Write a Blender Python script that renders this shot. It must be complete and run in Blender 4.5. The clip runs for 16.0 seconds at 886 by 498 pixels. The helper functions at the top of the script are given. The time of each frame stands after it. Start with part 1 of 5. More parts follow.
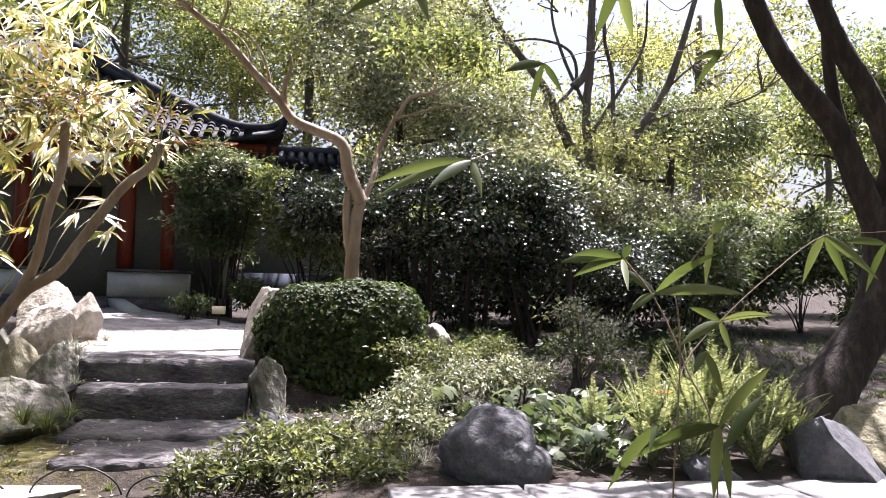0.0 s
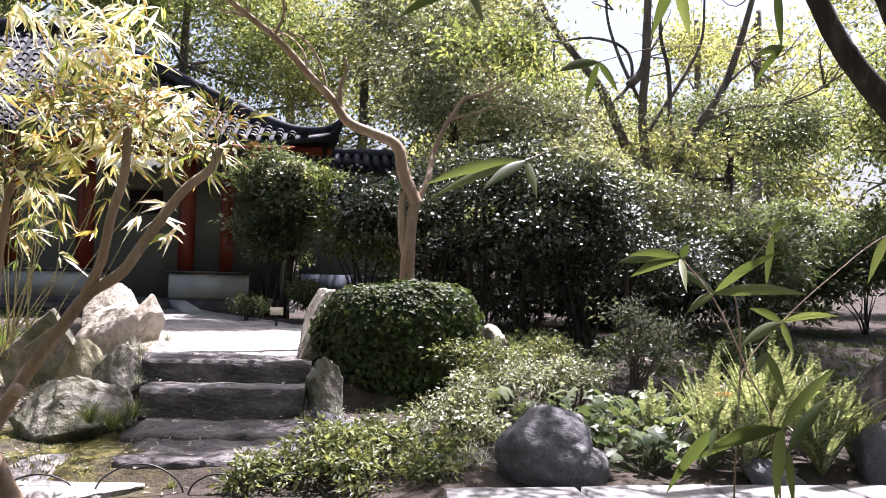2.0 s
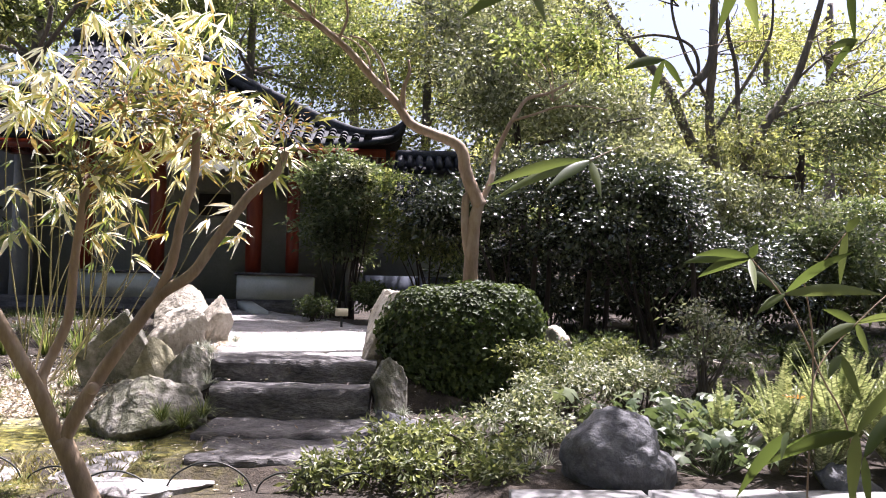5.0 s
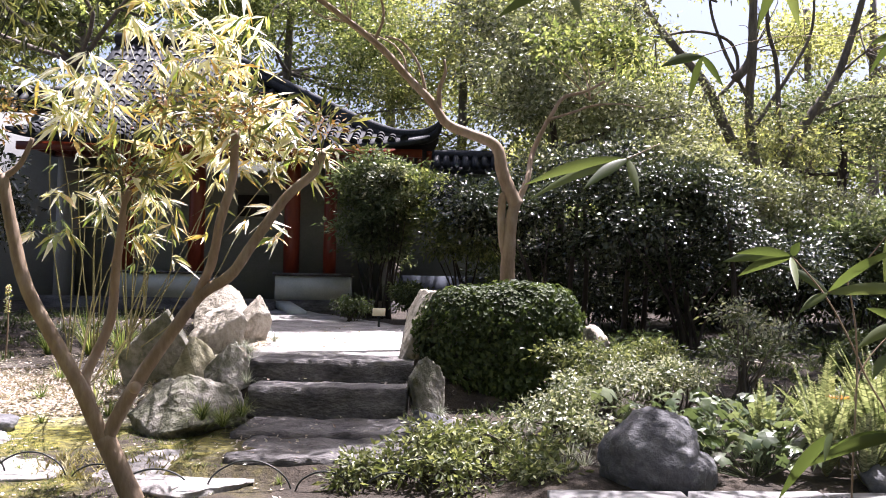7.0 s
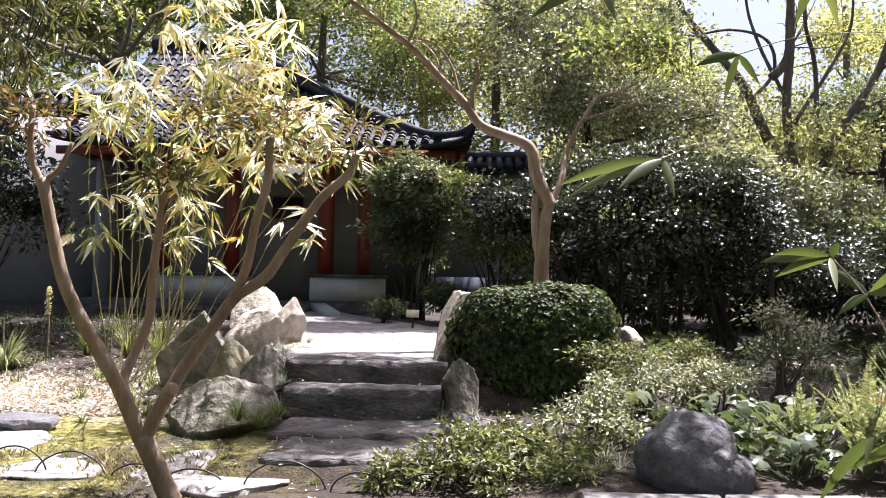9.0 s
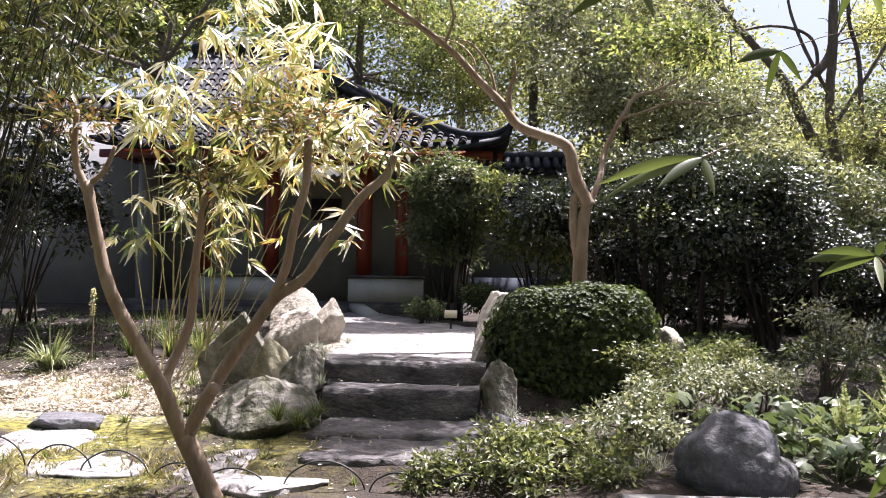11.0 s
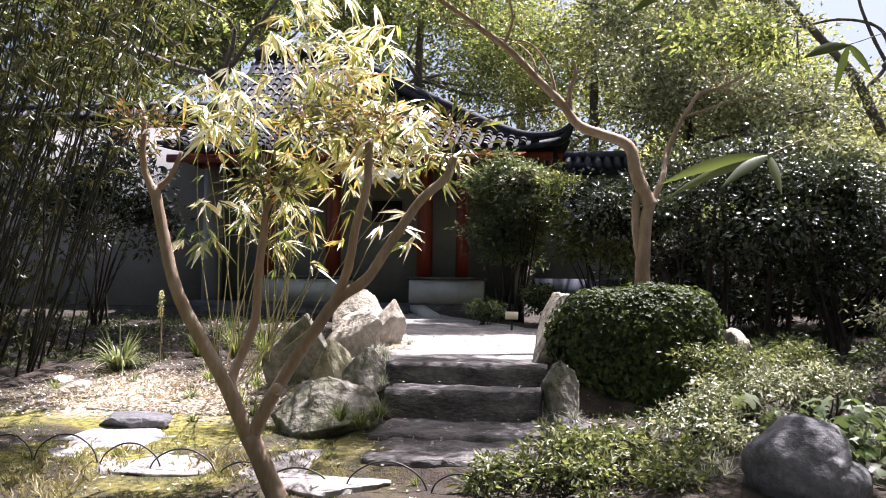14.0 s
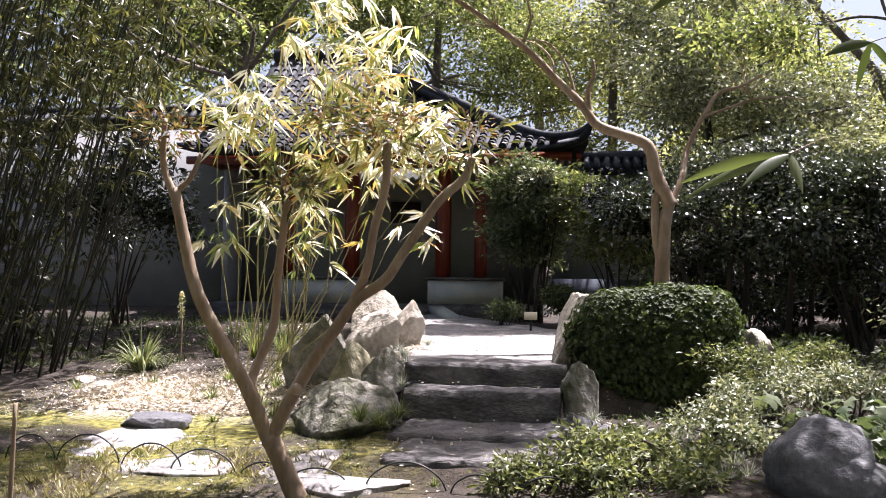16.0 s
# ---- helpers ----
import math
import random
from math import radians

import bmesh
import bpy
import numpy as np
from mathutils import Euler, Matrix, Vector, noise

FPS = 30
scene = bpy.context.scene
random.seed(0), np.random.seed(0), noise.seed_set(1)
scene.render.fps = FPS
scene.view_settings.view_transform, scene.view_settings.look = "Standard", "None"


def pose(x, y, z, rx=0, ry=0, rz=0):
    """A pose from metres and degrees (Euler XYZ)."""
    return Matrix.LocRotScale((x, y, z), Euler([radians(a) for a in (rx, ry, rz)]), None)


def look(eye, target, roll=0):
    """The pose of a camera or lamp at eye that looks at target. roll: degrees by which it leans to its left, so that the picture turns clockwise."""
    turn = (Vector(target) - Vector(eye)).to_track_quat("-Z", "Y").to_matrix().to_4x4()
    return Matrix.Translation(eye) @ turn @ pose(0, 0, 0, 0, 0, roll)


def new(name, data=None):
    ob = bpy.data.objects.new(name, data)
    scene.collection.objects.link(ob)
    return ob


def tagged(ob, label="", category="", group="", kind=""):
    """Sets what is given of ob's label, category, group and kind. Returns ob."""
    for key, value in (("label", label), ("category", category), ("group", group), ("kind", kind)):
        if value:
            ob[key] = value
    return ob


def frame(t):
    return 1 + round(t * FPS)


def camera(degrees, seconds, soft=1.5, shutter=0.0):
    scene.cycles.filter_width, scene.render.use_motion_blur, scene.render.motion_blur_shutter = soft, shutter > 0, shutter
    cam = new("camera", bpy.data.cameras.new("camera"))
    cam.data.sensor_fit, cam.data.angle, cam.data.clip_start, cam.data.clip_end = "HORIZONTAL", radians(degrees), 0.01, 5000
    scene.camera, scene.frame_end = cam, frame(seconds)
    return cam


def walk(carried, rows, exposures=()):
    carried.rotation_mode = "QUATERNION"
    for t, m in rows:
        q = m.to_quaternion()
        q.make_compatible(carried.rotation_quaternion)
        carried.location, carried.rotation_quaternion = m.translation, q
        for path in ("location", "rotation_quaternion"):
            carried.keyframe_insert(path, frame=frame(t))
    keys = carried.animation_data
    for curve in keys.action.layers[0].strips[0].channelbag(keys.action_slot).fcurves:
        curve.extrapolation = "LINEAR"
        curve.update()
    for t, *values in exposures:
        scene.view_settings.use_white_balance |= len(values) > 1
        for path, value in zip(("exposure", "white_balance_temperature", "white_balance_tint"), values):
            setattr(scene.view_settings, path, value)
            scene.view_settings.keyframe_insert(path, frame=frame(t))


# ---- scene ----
# camera on a slowly turning stand: seconds, heading, tilt, lean in degrees
cam = camera(52.14, 16.0, soft=0.95)
EYE_Z = 0.85
PATH = [
    (0, 10.89, 3.34, 1.30), (0.5, 10.03, 3.33, 1.31), (1, 9.16, 3.32, 1.27), (1.5, 8.21, 3.31, 1.22),
    (2, 7.41, 3.32, 1.21), (2.5, 6.61, 3.32, 1.20), (3, 5.85, 3.32, 1.17), (3.5, 5.10, 3.32, 1.18),
    (6, 2.29, 3.27, 1.10), (6.5, 1.64, 3.25, 1.06), (7, 1.07, 3.24, 1.05), (7.5, 0.61, 3.28, 1.06),
    (8, 0.06, 3.28, 1.02), (8.5, -0.51, 3.29, 1.01), (11, -3.45, 3.29, 0.90), (11.5, -4.19, 3.30, 0.85),
    (12, -4.95, 3.31, 0.83), (12.5, -5.74, 3.30, 0.85), (13, -6.29, 3.31, 0.85), (13.5, -6.81, 3.31, 0.83),
    (14, -7.28, 3.32, 0.79), (14.5, -7.59, 3.35, 0.71), (15, -7.93, 3.35, 0.72), (15.5, -8.22, 3.35, 0.71),
    (16, -8.46, 3.34, 0.70),
]
walk(cam, [(t, pose(0, 0, EYE_Z, 90 + b, 0, -a) @ pose(0, 0, 0, 0, 0, c)) for t, a, b, c in PATH],
     exposures=[(0, 1.95, 5850, 26), (16, 1.7, 5950, 24)])

# ---- light ----
SUN_EL, SUN_AZ = 68.0, 38.0          # degrees above the horizon; to the east of straight ahead
world = bpy.data.worlds.new("sky")
scene.world = world
world.use_nodes = True
wn = world.node_tree
sky = wn.nodes.new("ShaderNodeTexSky")
sky.sky_type, sky.sun_disc = "NISHITA", False
sky.dust_density, sky.air_density = 6.0, 1.2
sky.sun_elevation, sky.sun_rotation = radians(SUN_EL), radians(SUN_AZ)
wn.links.new(sky.outputs[0], wn.nodes["Background"].inputs[0])
wn.nodes["Background"].inputs[1].default_value = 0.06
sun = new("sun", bpy.data.lights.new("sun", "SUN"))
sun.data.energy, sun.data.angle, sun.data.color = 5.0, radians(0.55), (1.0, 0.94, 0.84)
sd = Vector((math.sin(radians(SUN_AZ)) * math.cos(radians(SUN_EL)), math.cos(radians(SUN_AZ)) * math.cos(radians(SUN_EL)), math.sin(radians(SUN_EL))))
sun.matrix_world = look(sd * 30, (0, 0, 0))


# ---- materials ----
def mk(name, cols, scale=6.0, rough=0.8, bump=0.3, fine=40.0, metal=0.0, spec=0.5, island=False, stops=None, stretch=None, bdist=0.02):
    """Surface from noise at two scales, coloured over a ramp, with relief."""
    m = bpy.data.materials.new(name)
    m.use_nodes = True
    n, l = m.node_tree.nodes, m.node_tree.links
    p = n["Principled BSDF"]
    tc = n.new("ShaderNodeTexCoord")
    mp = n.new("ShaderNodeMapping")
    mp.inputs["Scale"].default_value = stretch or (1, 1, 1)
    l.new(tc.outputs["Object"], mp.inputs[0])
    a, b = n.new("ShaderNodeTexNoise"), n.new("ShaderNodeTexNoise")
    for t, sc, de in ((a, scale, 6), (b, fine, 4)):
        t.inputs["Scale"].default_value, t.inputs["Detail"].default_value, t.inputs["Roughness"].default_value = sc, de, 0.62
        l.new(mp.outputs[0], t.inputs["Vector"])
    mx = n.new("ShaderNodeMix")
    mx.inputs[0].default_value = 0.35
    l.new(a.outputs[0], mx.inputs[2]), l.new(b.outputs[0], mx.inputs[3])
    fac = mx.outputs[0]
    ramp = n.new("ShaderNodeValToRGB")
    el = ramp.color_ramp.elements
    k = len(cols)
    for i, c in enumerate(cols):
        e = el[i] if i < 2 else el.new(1)
        e.position = stops[i] if stops else 0.32 + 0.36 * i / (k - 1)
        e.color = (*c, 1)
    l.new(fac, ramp.inputs[0])
    col = ramp.outputs[0]
    if island:
        g = n.new("ShaderNodeNewGeometry")
        oi = n.new("ShaderNodeObjectInfo")
        ad = n.new("ShaderNodeMath")
        ad.operation = "ADD"
        l.new(g.outputs["Random Per Island"], ad.inputs[0]), l.new(oi.outputs["Random"], ad.inputs[1])
        fr = n.new("ShaderNodeMath")
        fr.operation = "FRACT"
        l.new(ad.outputs[0], fr.inputs[0])
        hs = n.new("ShaderNodeHueSaturation")
        mr = n.new("ShaderNodeMapRange")
        mr.inputs[3].default_value, mr.inputs[4].default_value = 0.7, 1.3
        l.new(fr.outputs[0], mr.inputs[0]), l.new(mr.outputs[0], hs.inputs["Value"]), l.new(col, hs.inputs["Color"])
        col = hs.outputs[0]
    l.new(col, p.inputs["Base Color"])
    p.inputs["Roughness"].default_value, p.inputs["Metallic"].default_value = rough, metal
    p.inputs["Specular IOR Level"].default_value = spec
    bp = n.new("ShaderNodeBump")
    bp.inputs["Strength"].default_value, bp.inputs["Distance"].default_value = bump, bdist
    l.new(fac, bp.inputs["Height"]), l.new(bp.outputs[0], p.inputs["Normal"])
    return m


def mk_leaf(name, cols, rough=0.4, trans=0.4, glow=1.5, spec=0.5, cool=0.7):
    """Leaf blades: each blade its own tint, light passing through."""
    m = bpy.data.materials.new(name)
    m.use_nodes = True
    n, l = m.node_tree.nodes, m.node_tree.links
    p = n["Principled BSDF"]
    g = n.new("ShaderNodeNewGeometry")
    ramp = n.new("ShaderNodeValToRGB")
    el = ramp.color_ramp.elements
    for i, c in enumerate(cols):
        e = el[i] if i < 2 else el.new(1)
        e.position, e.color = i / (len(cols) - 1), (*c, 1)
    oi, ad, fr = n.new("ShaderNodeObjectInfo"), n.new("ShaderNodeMath"), n.new("ShaderNodeMath")
    ad.operation, fr.operation = "ADD", "FRACT"
    l.new(g.outputs["Random Per Island"], ad.inputs[0]), l.new(oi.outputs["Random"], ad.inputs[1])
    l.new(ad.outputs[0], fr.inputs[0]), l.new(fr.outputs[0], ramp.inputs[0])
    tc, no = n.new("ShaderNodeTexCoord"), n.new("ShaderNodeTexNoise")
    no.inputs["Scale"].default_value = 1.3
    l.new(tc.outputs["Object"], no.inputs["Vector"])
    mr = n.new("ShaderNodeMapRange")
    mr.inputs[1].default_value, mr.inputs[2].default_value = 0.3, 0.7
    mr.inputs[3].default_value, mr.inputs[4].default_value = 0.72, 1.28
    hs = n.new("ShaderNodeHueSaturation")
    l.new(no.outputs[0], mr.inputs[0]), l.new(mr.outputs[0], hs.inputs["Value"]), l.new(ramp.outputs[0], hs.inputs["Color"])
    l.new(hs.outputs[0], p.inputs["Base Color"])
    p.inputs["Roughness"].default_value, p.inputs["Specular IOR Level"].default_value = rough, spec
    tr = n.new("ShaderNodeBsdfTranslucent")
    br = n.new("ShaderNodeMix")
    br.data_type, br.blend_type = "RGBA", "MULTIPLY"
    br.inputs[0].default_value = 1.0
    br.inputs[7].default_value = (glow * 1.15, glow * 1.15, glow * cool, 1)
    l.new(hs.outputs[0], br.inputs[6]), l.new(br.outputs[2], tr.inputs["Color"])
    ms = n.new("ShaderNodeMixShader")
    ms.inputs[0].default_value = trans
    l.new(p.outputs[0], ms.inputs[1]), l.new(tr.outputs[0], ms.inputs[2])
    l.new(ms.outputs[0], n["Material Output"].inputs[0])
    return m


M_SOIL = mk("soil_litter", [(0.014, 0.01, 0.007), (0.036, 0.027, 0.019), (0.085, 0.064, 0.048)], 7, 0.95, 1.0, 70, bdist=0.04)
M_MOSS = mk("moss", [(0.05, 0.05, 0.015), (0.16, 0.16, 0.03), (0.3, 0.26, 0.06)], 7, 0.95, 0.9, 90)
M_PATH = mk("path_stone", [(0.08, 0.074, 0.07), (0.22, 0.205, 0.2), (0.34, 0.325, 0.315), (0.46, 0.44, 0.425)], 5, 0.85, 0.8, 45, bdist=0.03)
M_STEP = mk("step_stone", [(0.022, 0.02, 0.02), (0.07, 0.064, 0.064), (0.14, 0.13, 0.128), (0.26, 0.245, 0.24)], 4.5, 0.85, 1.0, 26, stretch=(1, 1, 2.2), bdist=0.04)
M_ROCK = mk("pale_limestone", [(0.07, 0.06, 0.045), (0.27, 0.24, 0.19), (0.4, 0.36, 0.3), (0.5, 0.46, 0.4)], 4.5, 0.85, 1.0, 22, bdist=0.06)
M_ROCKY = mk("yellow_limestone", [(0.08, 0.075, 0.04), (0.24, 0.22, 0.135), (0.38, 0.345, 0.26)], 4.5, 0.85, 1.0, 24, bdist=0.06)
M_ROCKG = mk("mossy_limestone", [(0.035, 0.038, 0.018), (0.12, 0.12, 0.08), (0.22, 0.205, 0.175), (0.36, 0.34, 0.31)], 5, 0.88, 1.0, 24, bdist=0.06)
M_ROCKD = mk("grey_boulder", [(0.05, 0.05, 0.055), (0.11, 0.11, 0.118), (0.2, 0.2, 0.205)], 6, 0.85, 1.0, 40, bdist=0.03)
M_BARK = mk("smooth_bark", [(0.16, 0.1, 0.06), (0.3, 0.21, 0.14), (0.42, 0.34, 0.26)], 5, 0.7, 0.4, 26, stretch=(1, 1, 0.35))
M_BARKB = mk("brown_smooth_bark", [(0.11, 0.072, 0.044), (0.25, 0.18, 0.12), (0.42, 0.34, 0.26)], 5, 0.65, 0.7, 26, stretch=(1, 1, 0.35))
M_BARKD = mk("dark_bark", [(0.012, 0.009, 0.007), (0.042, 0.031, 0.025), (0.11, 0.085, 0.068)], 7, 0.9, 1.0, 34, stretch=(1, 1, 0.25), bdist=0.04)
M_BARKG = mk("grey_bark", [(0.06, 0.05, 0.045), (0.13, 0.11, 0.09), (0.24, 0.2, 0.17)], 6, 0.9, 0.8, 30, stretch=(1, 1, 0.3), bdist=0.04)
# culm colour lowered to carry the grove's own shade
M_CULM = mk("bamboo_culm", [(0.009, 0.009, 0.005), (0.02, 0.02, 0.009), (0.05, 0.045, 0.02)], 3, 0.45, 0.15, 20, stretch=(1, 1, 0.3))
M_CULMY = mk("pale_bamboo_culm", [(0.12, 0.11, 0.04), (0.24, 0.22, 0.09), (0.34, 0.3, 0.15)], 3, 0.45, 0.15, 20, stretch=(1, 1, 0.3))
M_TILE = mk("grey_roof_tile", [(0.009, 0.01, 0.013), (0.024, 0.026, 0.032), (0.055, 0.058, 0.067)], 5, 0.6, 0.5, 40, island=True, spec=0.2)
M_RED = mk("red_lacquer", [(0.1, 0.014, 0.006), (0.17, 0.026, 0.01), (0.24, 0.048, 0.018)], 3, 0.32, 0.1, 30, stretch=(1, 1, 0.2))
M_WALLG = mk("grey_green_plaster", [(0.17, 0.18, 0.16), (0.23, 0.24, 0.215), (0.28, 0.29, 0.26)], 1.6, 0.9, 0.2, 30)
M_WHITE = mk("white_plaster", [(0.24, 0.245, 0.25), (0.31, 0.315, 0.32), (0.38, 0.385, 0.39)], 1.4, 0.9, 0.2, 25)
M_BENCH = mk("pale_stone_bench", [(0.34, 0.36, 0.33), (0.48, 0.5, 0.46), (0.6, 0.61, 0.57)], 3, 0.8, 0.25, 40)
M_DARK = mk("dark_timber", [(0.012, 0.01, 0.01), (0.03, 0.025, 0.022), (0.05, 0.04, 0.035)], 4, 0.6, 0.2, 30)
M_IRON = mk("black_iron", [(0.008, 0.01, 0.01), (0.02, 0.024, 0.022), (0.04, 0.045, 0.04)], 12, 0.45, 0.2, 60)
M_PAVE = mk("pale_paving", [(0.12, 0.118, 0.118), (0.2, 0.197, 0.195), (0.28, 0.275, 0.27)], 5, 0.85, 0.4, 70)
M_SIGN = mk("cream_sign", [(0.55, 0.47, 0.3), (0.66, 0.58, 0.4), (0.72, 0.65, 0.48)], 4, 0.5, 0.05, 30)

# near-white tones paint the sun's glare into the leaves
L_SUNPAINT = mk_leaf("bamboo_leaf_sun_painted", [(0.11, 0.17, 0.03), (0.3, 0.36, 0.07), (0.55, 0.5, 0.19), (0.74, 0.71, 0.54), (0.8, 0.79, 0.73), (0.8, 0.79, 0.74), (0.58, 0.38, 0.1), (0.24, 0.26, 0.06)], 0.34, 0.36, 1.5, 1.0, 0.85)
# shaded copy of the bamboo leaf, darkened in its colour
L_BAMB_SHADE = mk_leaf("bamboo_leaf", [(0.028, 0.036, 0.012), (0.066, 0.07, 0.026), (0.16, 0.155, 0.06)], 0.36, 0.35)
L_NEAR = mk_leaf("bamboo_leaf_near", [(0.05, 0.072, 0.022), (0.085, 0.112, 0.038), (0.125, 0.15, 0.06)], 0.42, 0.4)
L_CAM = mk_leaf("glossy_dark_leaf", [(0.02, 0.028, 0.015), (0.038, 0.052, 0.026), (0.085, 0.1, 0.058)], 0.25, 0.12, 1.5, 1.0)
L_IVY = mk_leaf("ivy_leaf", [(0.03, 0.045, 0.018), (0.06, 0.082, 0.032), (0.13, 0.155, 0.07)], 0.48, 0.28, 1.5, 0.35)
L_MOUND = mk_leaf("mound_ivy_leaf", [(0.026, 0.04, 0.013), (0.05, 0.072, 0.024), (0.1, 0.128, 0.05)], 0.58, 0.25, 1.5, 0.28)
L_AZA = mk_leaf("azalea_leaf", [(0.045, 0.06, 0.024), (0.11, 0.128, 0.052), (0.27, 0.285, 0.14)], 0.36, 0.32)
# whitest tone stands in for sun on glossy shrub leaves
L_SUNPALE = mk_leaf("shrub_leaf_sun_paled", [(0.045, 0.06, 0.026), (0.15, 0.17, 0.09), (0.56, 0.56, 0.45)], 0.24, 0.28, 1.4, 0.8)
L_TREE = mk_leaf("tree_leaf", [(0.028, 0.04, 0.014), (0.08, 0.1, 0.036), (0.19, 0.2, 0.09)], 0.3, 0.5, 2.2, 0.6)
L_TREEY = mk_leaf("yellow_green_leaf", [(0.08, 0.095, 0.035), (0.19, 0.2, 0.08), (0.36, 0.35, 0.17)], 0.34, 0.5, 1.9, 0.6)
L_GREY = mk_leaf("grey_green_leaf", [(0.05, 0.07, 0.03), (0.1, 0.13, 0.06), (0.2, 0.22, 0.13)], 0.34, 0.35)
# palest tone puts sun highlights into the frond colour
L_FERN = mk_leaf("fern_frond", [(0.075, 0.1, 0.042), (0.19, 0.22, 0.105), (0.46, 0.485, 0.32)], 0.32, 0.3, 1.4, 0.7)
L_BROAD = mk_leaf("broad_leaf", [(0.05, 0.075, 0.034), (0.1, 0.13, 0.066), (0.21, 0.245, 0.145)], 0.3, 0.3)
L_GRASS = mk_leaf("strap_leaf", [(0.05, 0.08, 0.02), (0.14, 0.18, 0.05), (0.34, 0.36, 0.16)], 0.35, 0.3)
# pale tones paint sun glints into a glossy grey-green leaf
L_GLINT = mk_leaf("grey_leaf_painted_glints", [(0.06, 0.07, 0.035), (0.15, 0.165, 0.085), (0.38, 0.39, 0.28)], 0.2, 0.35, 1.5, 0.9)
L_SILVER = mk_leaf("silver_grass_leaf", [(0.12, 0.14, 0.09), (0.36, 0.38, 0.32), (0.62, 0.63, 0.58)], 0.4, 0.2, 1.2)
L_RED = mk_leaf("rust_seed_head", [(0.1, 0.05, 0.02), (0.22, 0.12, 0.045), (0.3, 0.22, 0.09)], 0.5, 0.3, 1.2)
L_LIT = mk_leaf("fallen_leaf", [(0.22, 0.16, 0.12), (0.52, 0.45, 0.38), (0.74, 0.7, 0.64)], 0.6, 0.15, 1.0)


# ---- building blocks ----
def link(name, bm, mat, parent=None, label="", smooth=True):
    me = bpy.data.meshes.new(name)
    bm.to_mesh(me)
    bm.free()
    me.materials.append(mat)
    if smooth:
        me.polygons.foreach_set("use_smooth", [True] * len(me.polygons))
    ob = new(name, me)
    ob.parent = parent
    if label:
        ob["label"] = label
    return ob


part = link


def raw(name, v, f, mat, parent=None, label="", smooth=False):
    me = bpy.data.meshes.new(name)
    me.from_pydata(v, [], f)
    me.materials.append(mat)
    if smooth:
        me.polygons.foreach_set("use_smooth", [True] * len(me.polygons))
    ob = new(name, me)
    ob.parent = parent
    if label:
        ob["label"] = label
    return ob


def thing(name, label, category, loc=(0, 0, 0), group="", kind=""):
    e = new(name)
    e.empty_display_size = 0.1
    e.location = loc
    return tagged(e, label, category, group, kind)


def box(bm, x0, x1, y0, y1, z0, z1, bevel=0.0):
    r = bmesh.ops.create_cube(bm, size=1.0)
    for v in r["verts"]:
        v.co = Vector(((x0 + x1) / 2 + v.co.x * (x1 - x0), (y0 + y1) / 2 + v.co.y * (y1 - y0), (z0 + z1) / 2 + v.co.z * (z1 - z0)))
    if bevel:
        es = list({e for v in r["verts"] for e in v.link_edges})
        bmesh.ops.bevel(bm, geom=es, offset=bevel, segments=2, affect="EDGES")
    return bm


def cat(pts, n=6):
    """A smooth line through points."""
    P = [np.array(p, float) for p in pts]
    P = [2 * P[0] - P[1]] + P + [2 * P[-1] - P[-2]]
    out = []
    for i in range(1, len(P) - 2):
        a, b, c, d = P[i - 1:i + 3]
        for k in range(n):
            t = k / n
            out.append(0.5 * (2 * b + (c - a) * t + (2 * a - 5 * b + 4 * c - d) * t * t + (3 * b - a - 3 * c + d) * t ** 3))
    out.append(P[-2])
    return np.array(out)


def tube(bm, pts, r0, r1, sides=8, n=6, rough=0.0, seed=0, power=1.0):
    """A tapering round limb along a smooth line through pts."""
    C = cat(pts, n) if n else np.array(pts, float)
    rng = np.random.default_rng(seed)
    k = len(C)
    rings, u = [], None
    for i in range(k):
        d = C[min(i + 1, k - 1)] - C[max(i - 1, 0)]
        d = d / (np.linalg.norm(d) + 1e-9)
        if u is None:
            u = np.cross(d, (0.31, 0.2, 0.93) if abs(d[2]) < 0.7 else (0.9, 0.3, 0.1))
        u = u - d * (u @ d)
        u /= np.linalg.norm(u) + 1e-9
        w = np.cross(d, u)
        r = r0 + (r1 - r0) * (i / (k - 1)) ** power
        ring = []
        for j in range(sides):
            a = 2 * math.pi * j / sides
            rr = r * (1 + rough * rng.normal())
            ring.append(bm.verts.new(C[i] + rr * (math.cos(a) * u + math.sin(a) * w)))
        rings.append(ring)
    for i in range(k - 1):
        for j in range(sides):
            bm.faces.new((rings[i][j], rings[i][(j + 1) % sides], rings[i + 1][(j + 1) % sides], rings[i + 1][j]))
    for ring, flip in ((rings[0], True), (rings[-1], False)):
        bm.faces.new(ring[::-1] if flip else ring)
    return C


def unit(a):
    return a / (np.linalg.norm(a, axis=-1, keepdims=True) + 1e-9)


def blades(pos, axis, nrm, length, width, fold=0.15, droop=0.0):
    """Leaf blades, each a folded pointed shape of two halves with a bend: vertices and faces."""
    pos, axis = np.asarray(pos, float), unit(np.asarray(axis, float))
    side = unit(np.cross(axis, nrm))
    nr = unit(np.cross(side, axis))
    L, Wd = np.asarray(length)[:, None], np.asarray(width)[:, None]
    down = np.array((0, 0, -1.0)) * L * droop
    b = pos
    m = pos + axis * L * 0.45 + down * 0.2 - nr * Wd * fold
    l = pos + axis * L * 0.4 + side * Wd * 0.5 + down * 0.18
    r = pos + axis * L * 0.4 - side * Wd * 0.5 + down * 0.18
    t = pos + axis * L + down
    N = len(pos)
    V = np.stack([b, l, m, r, t], 1).reshape(-1, 3)
    i = np.arange(N) * 5
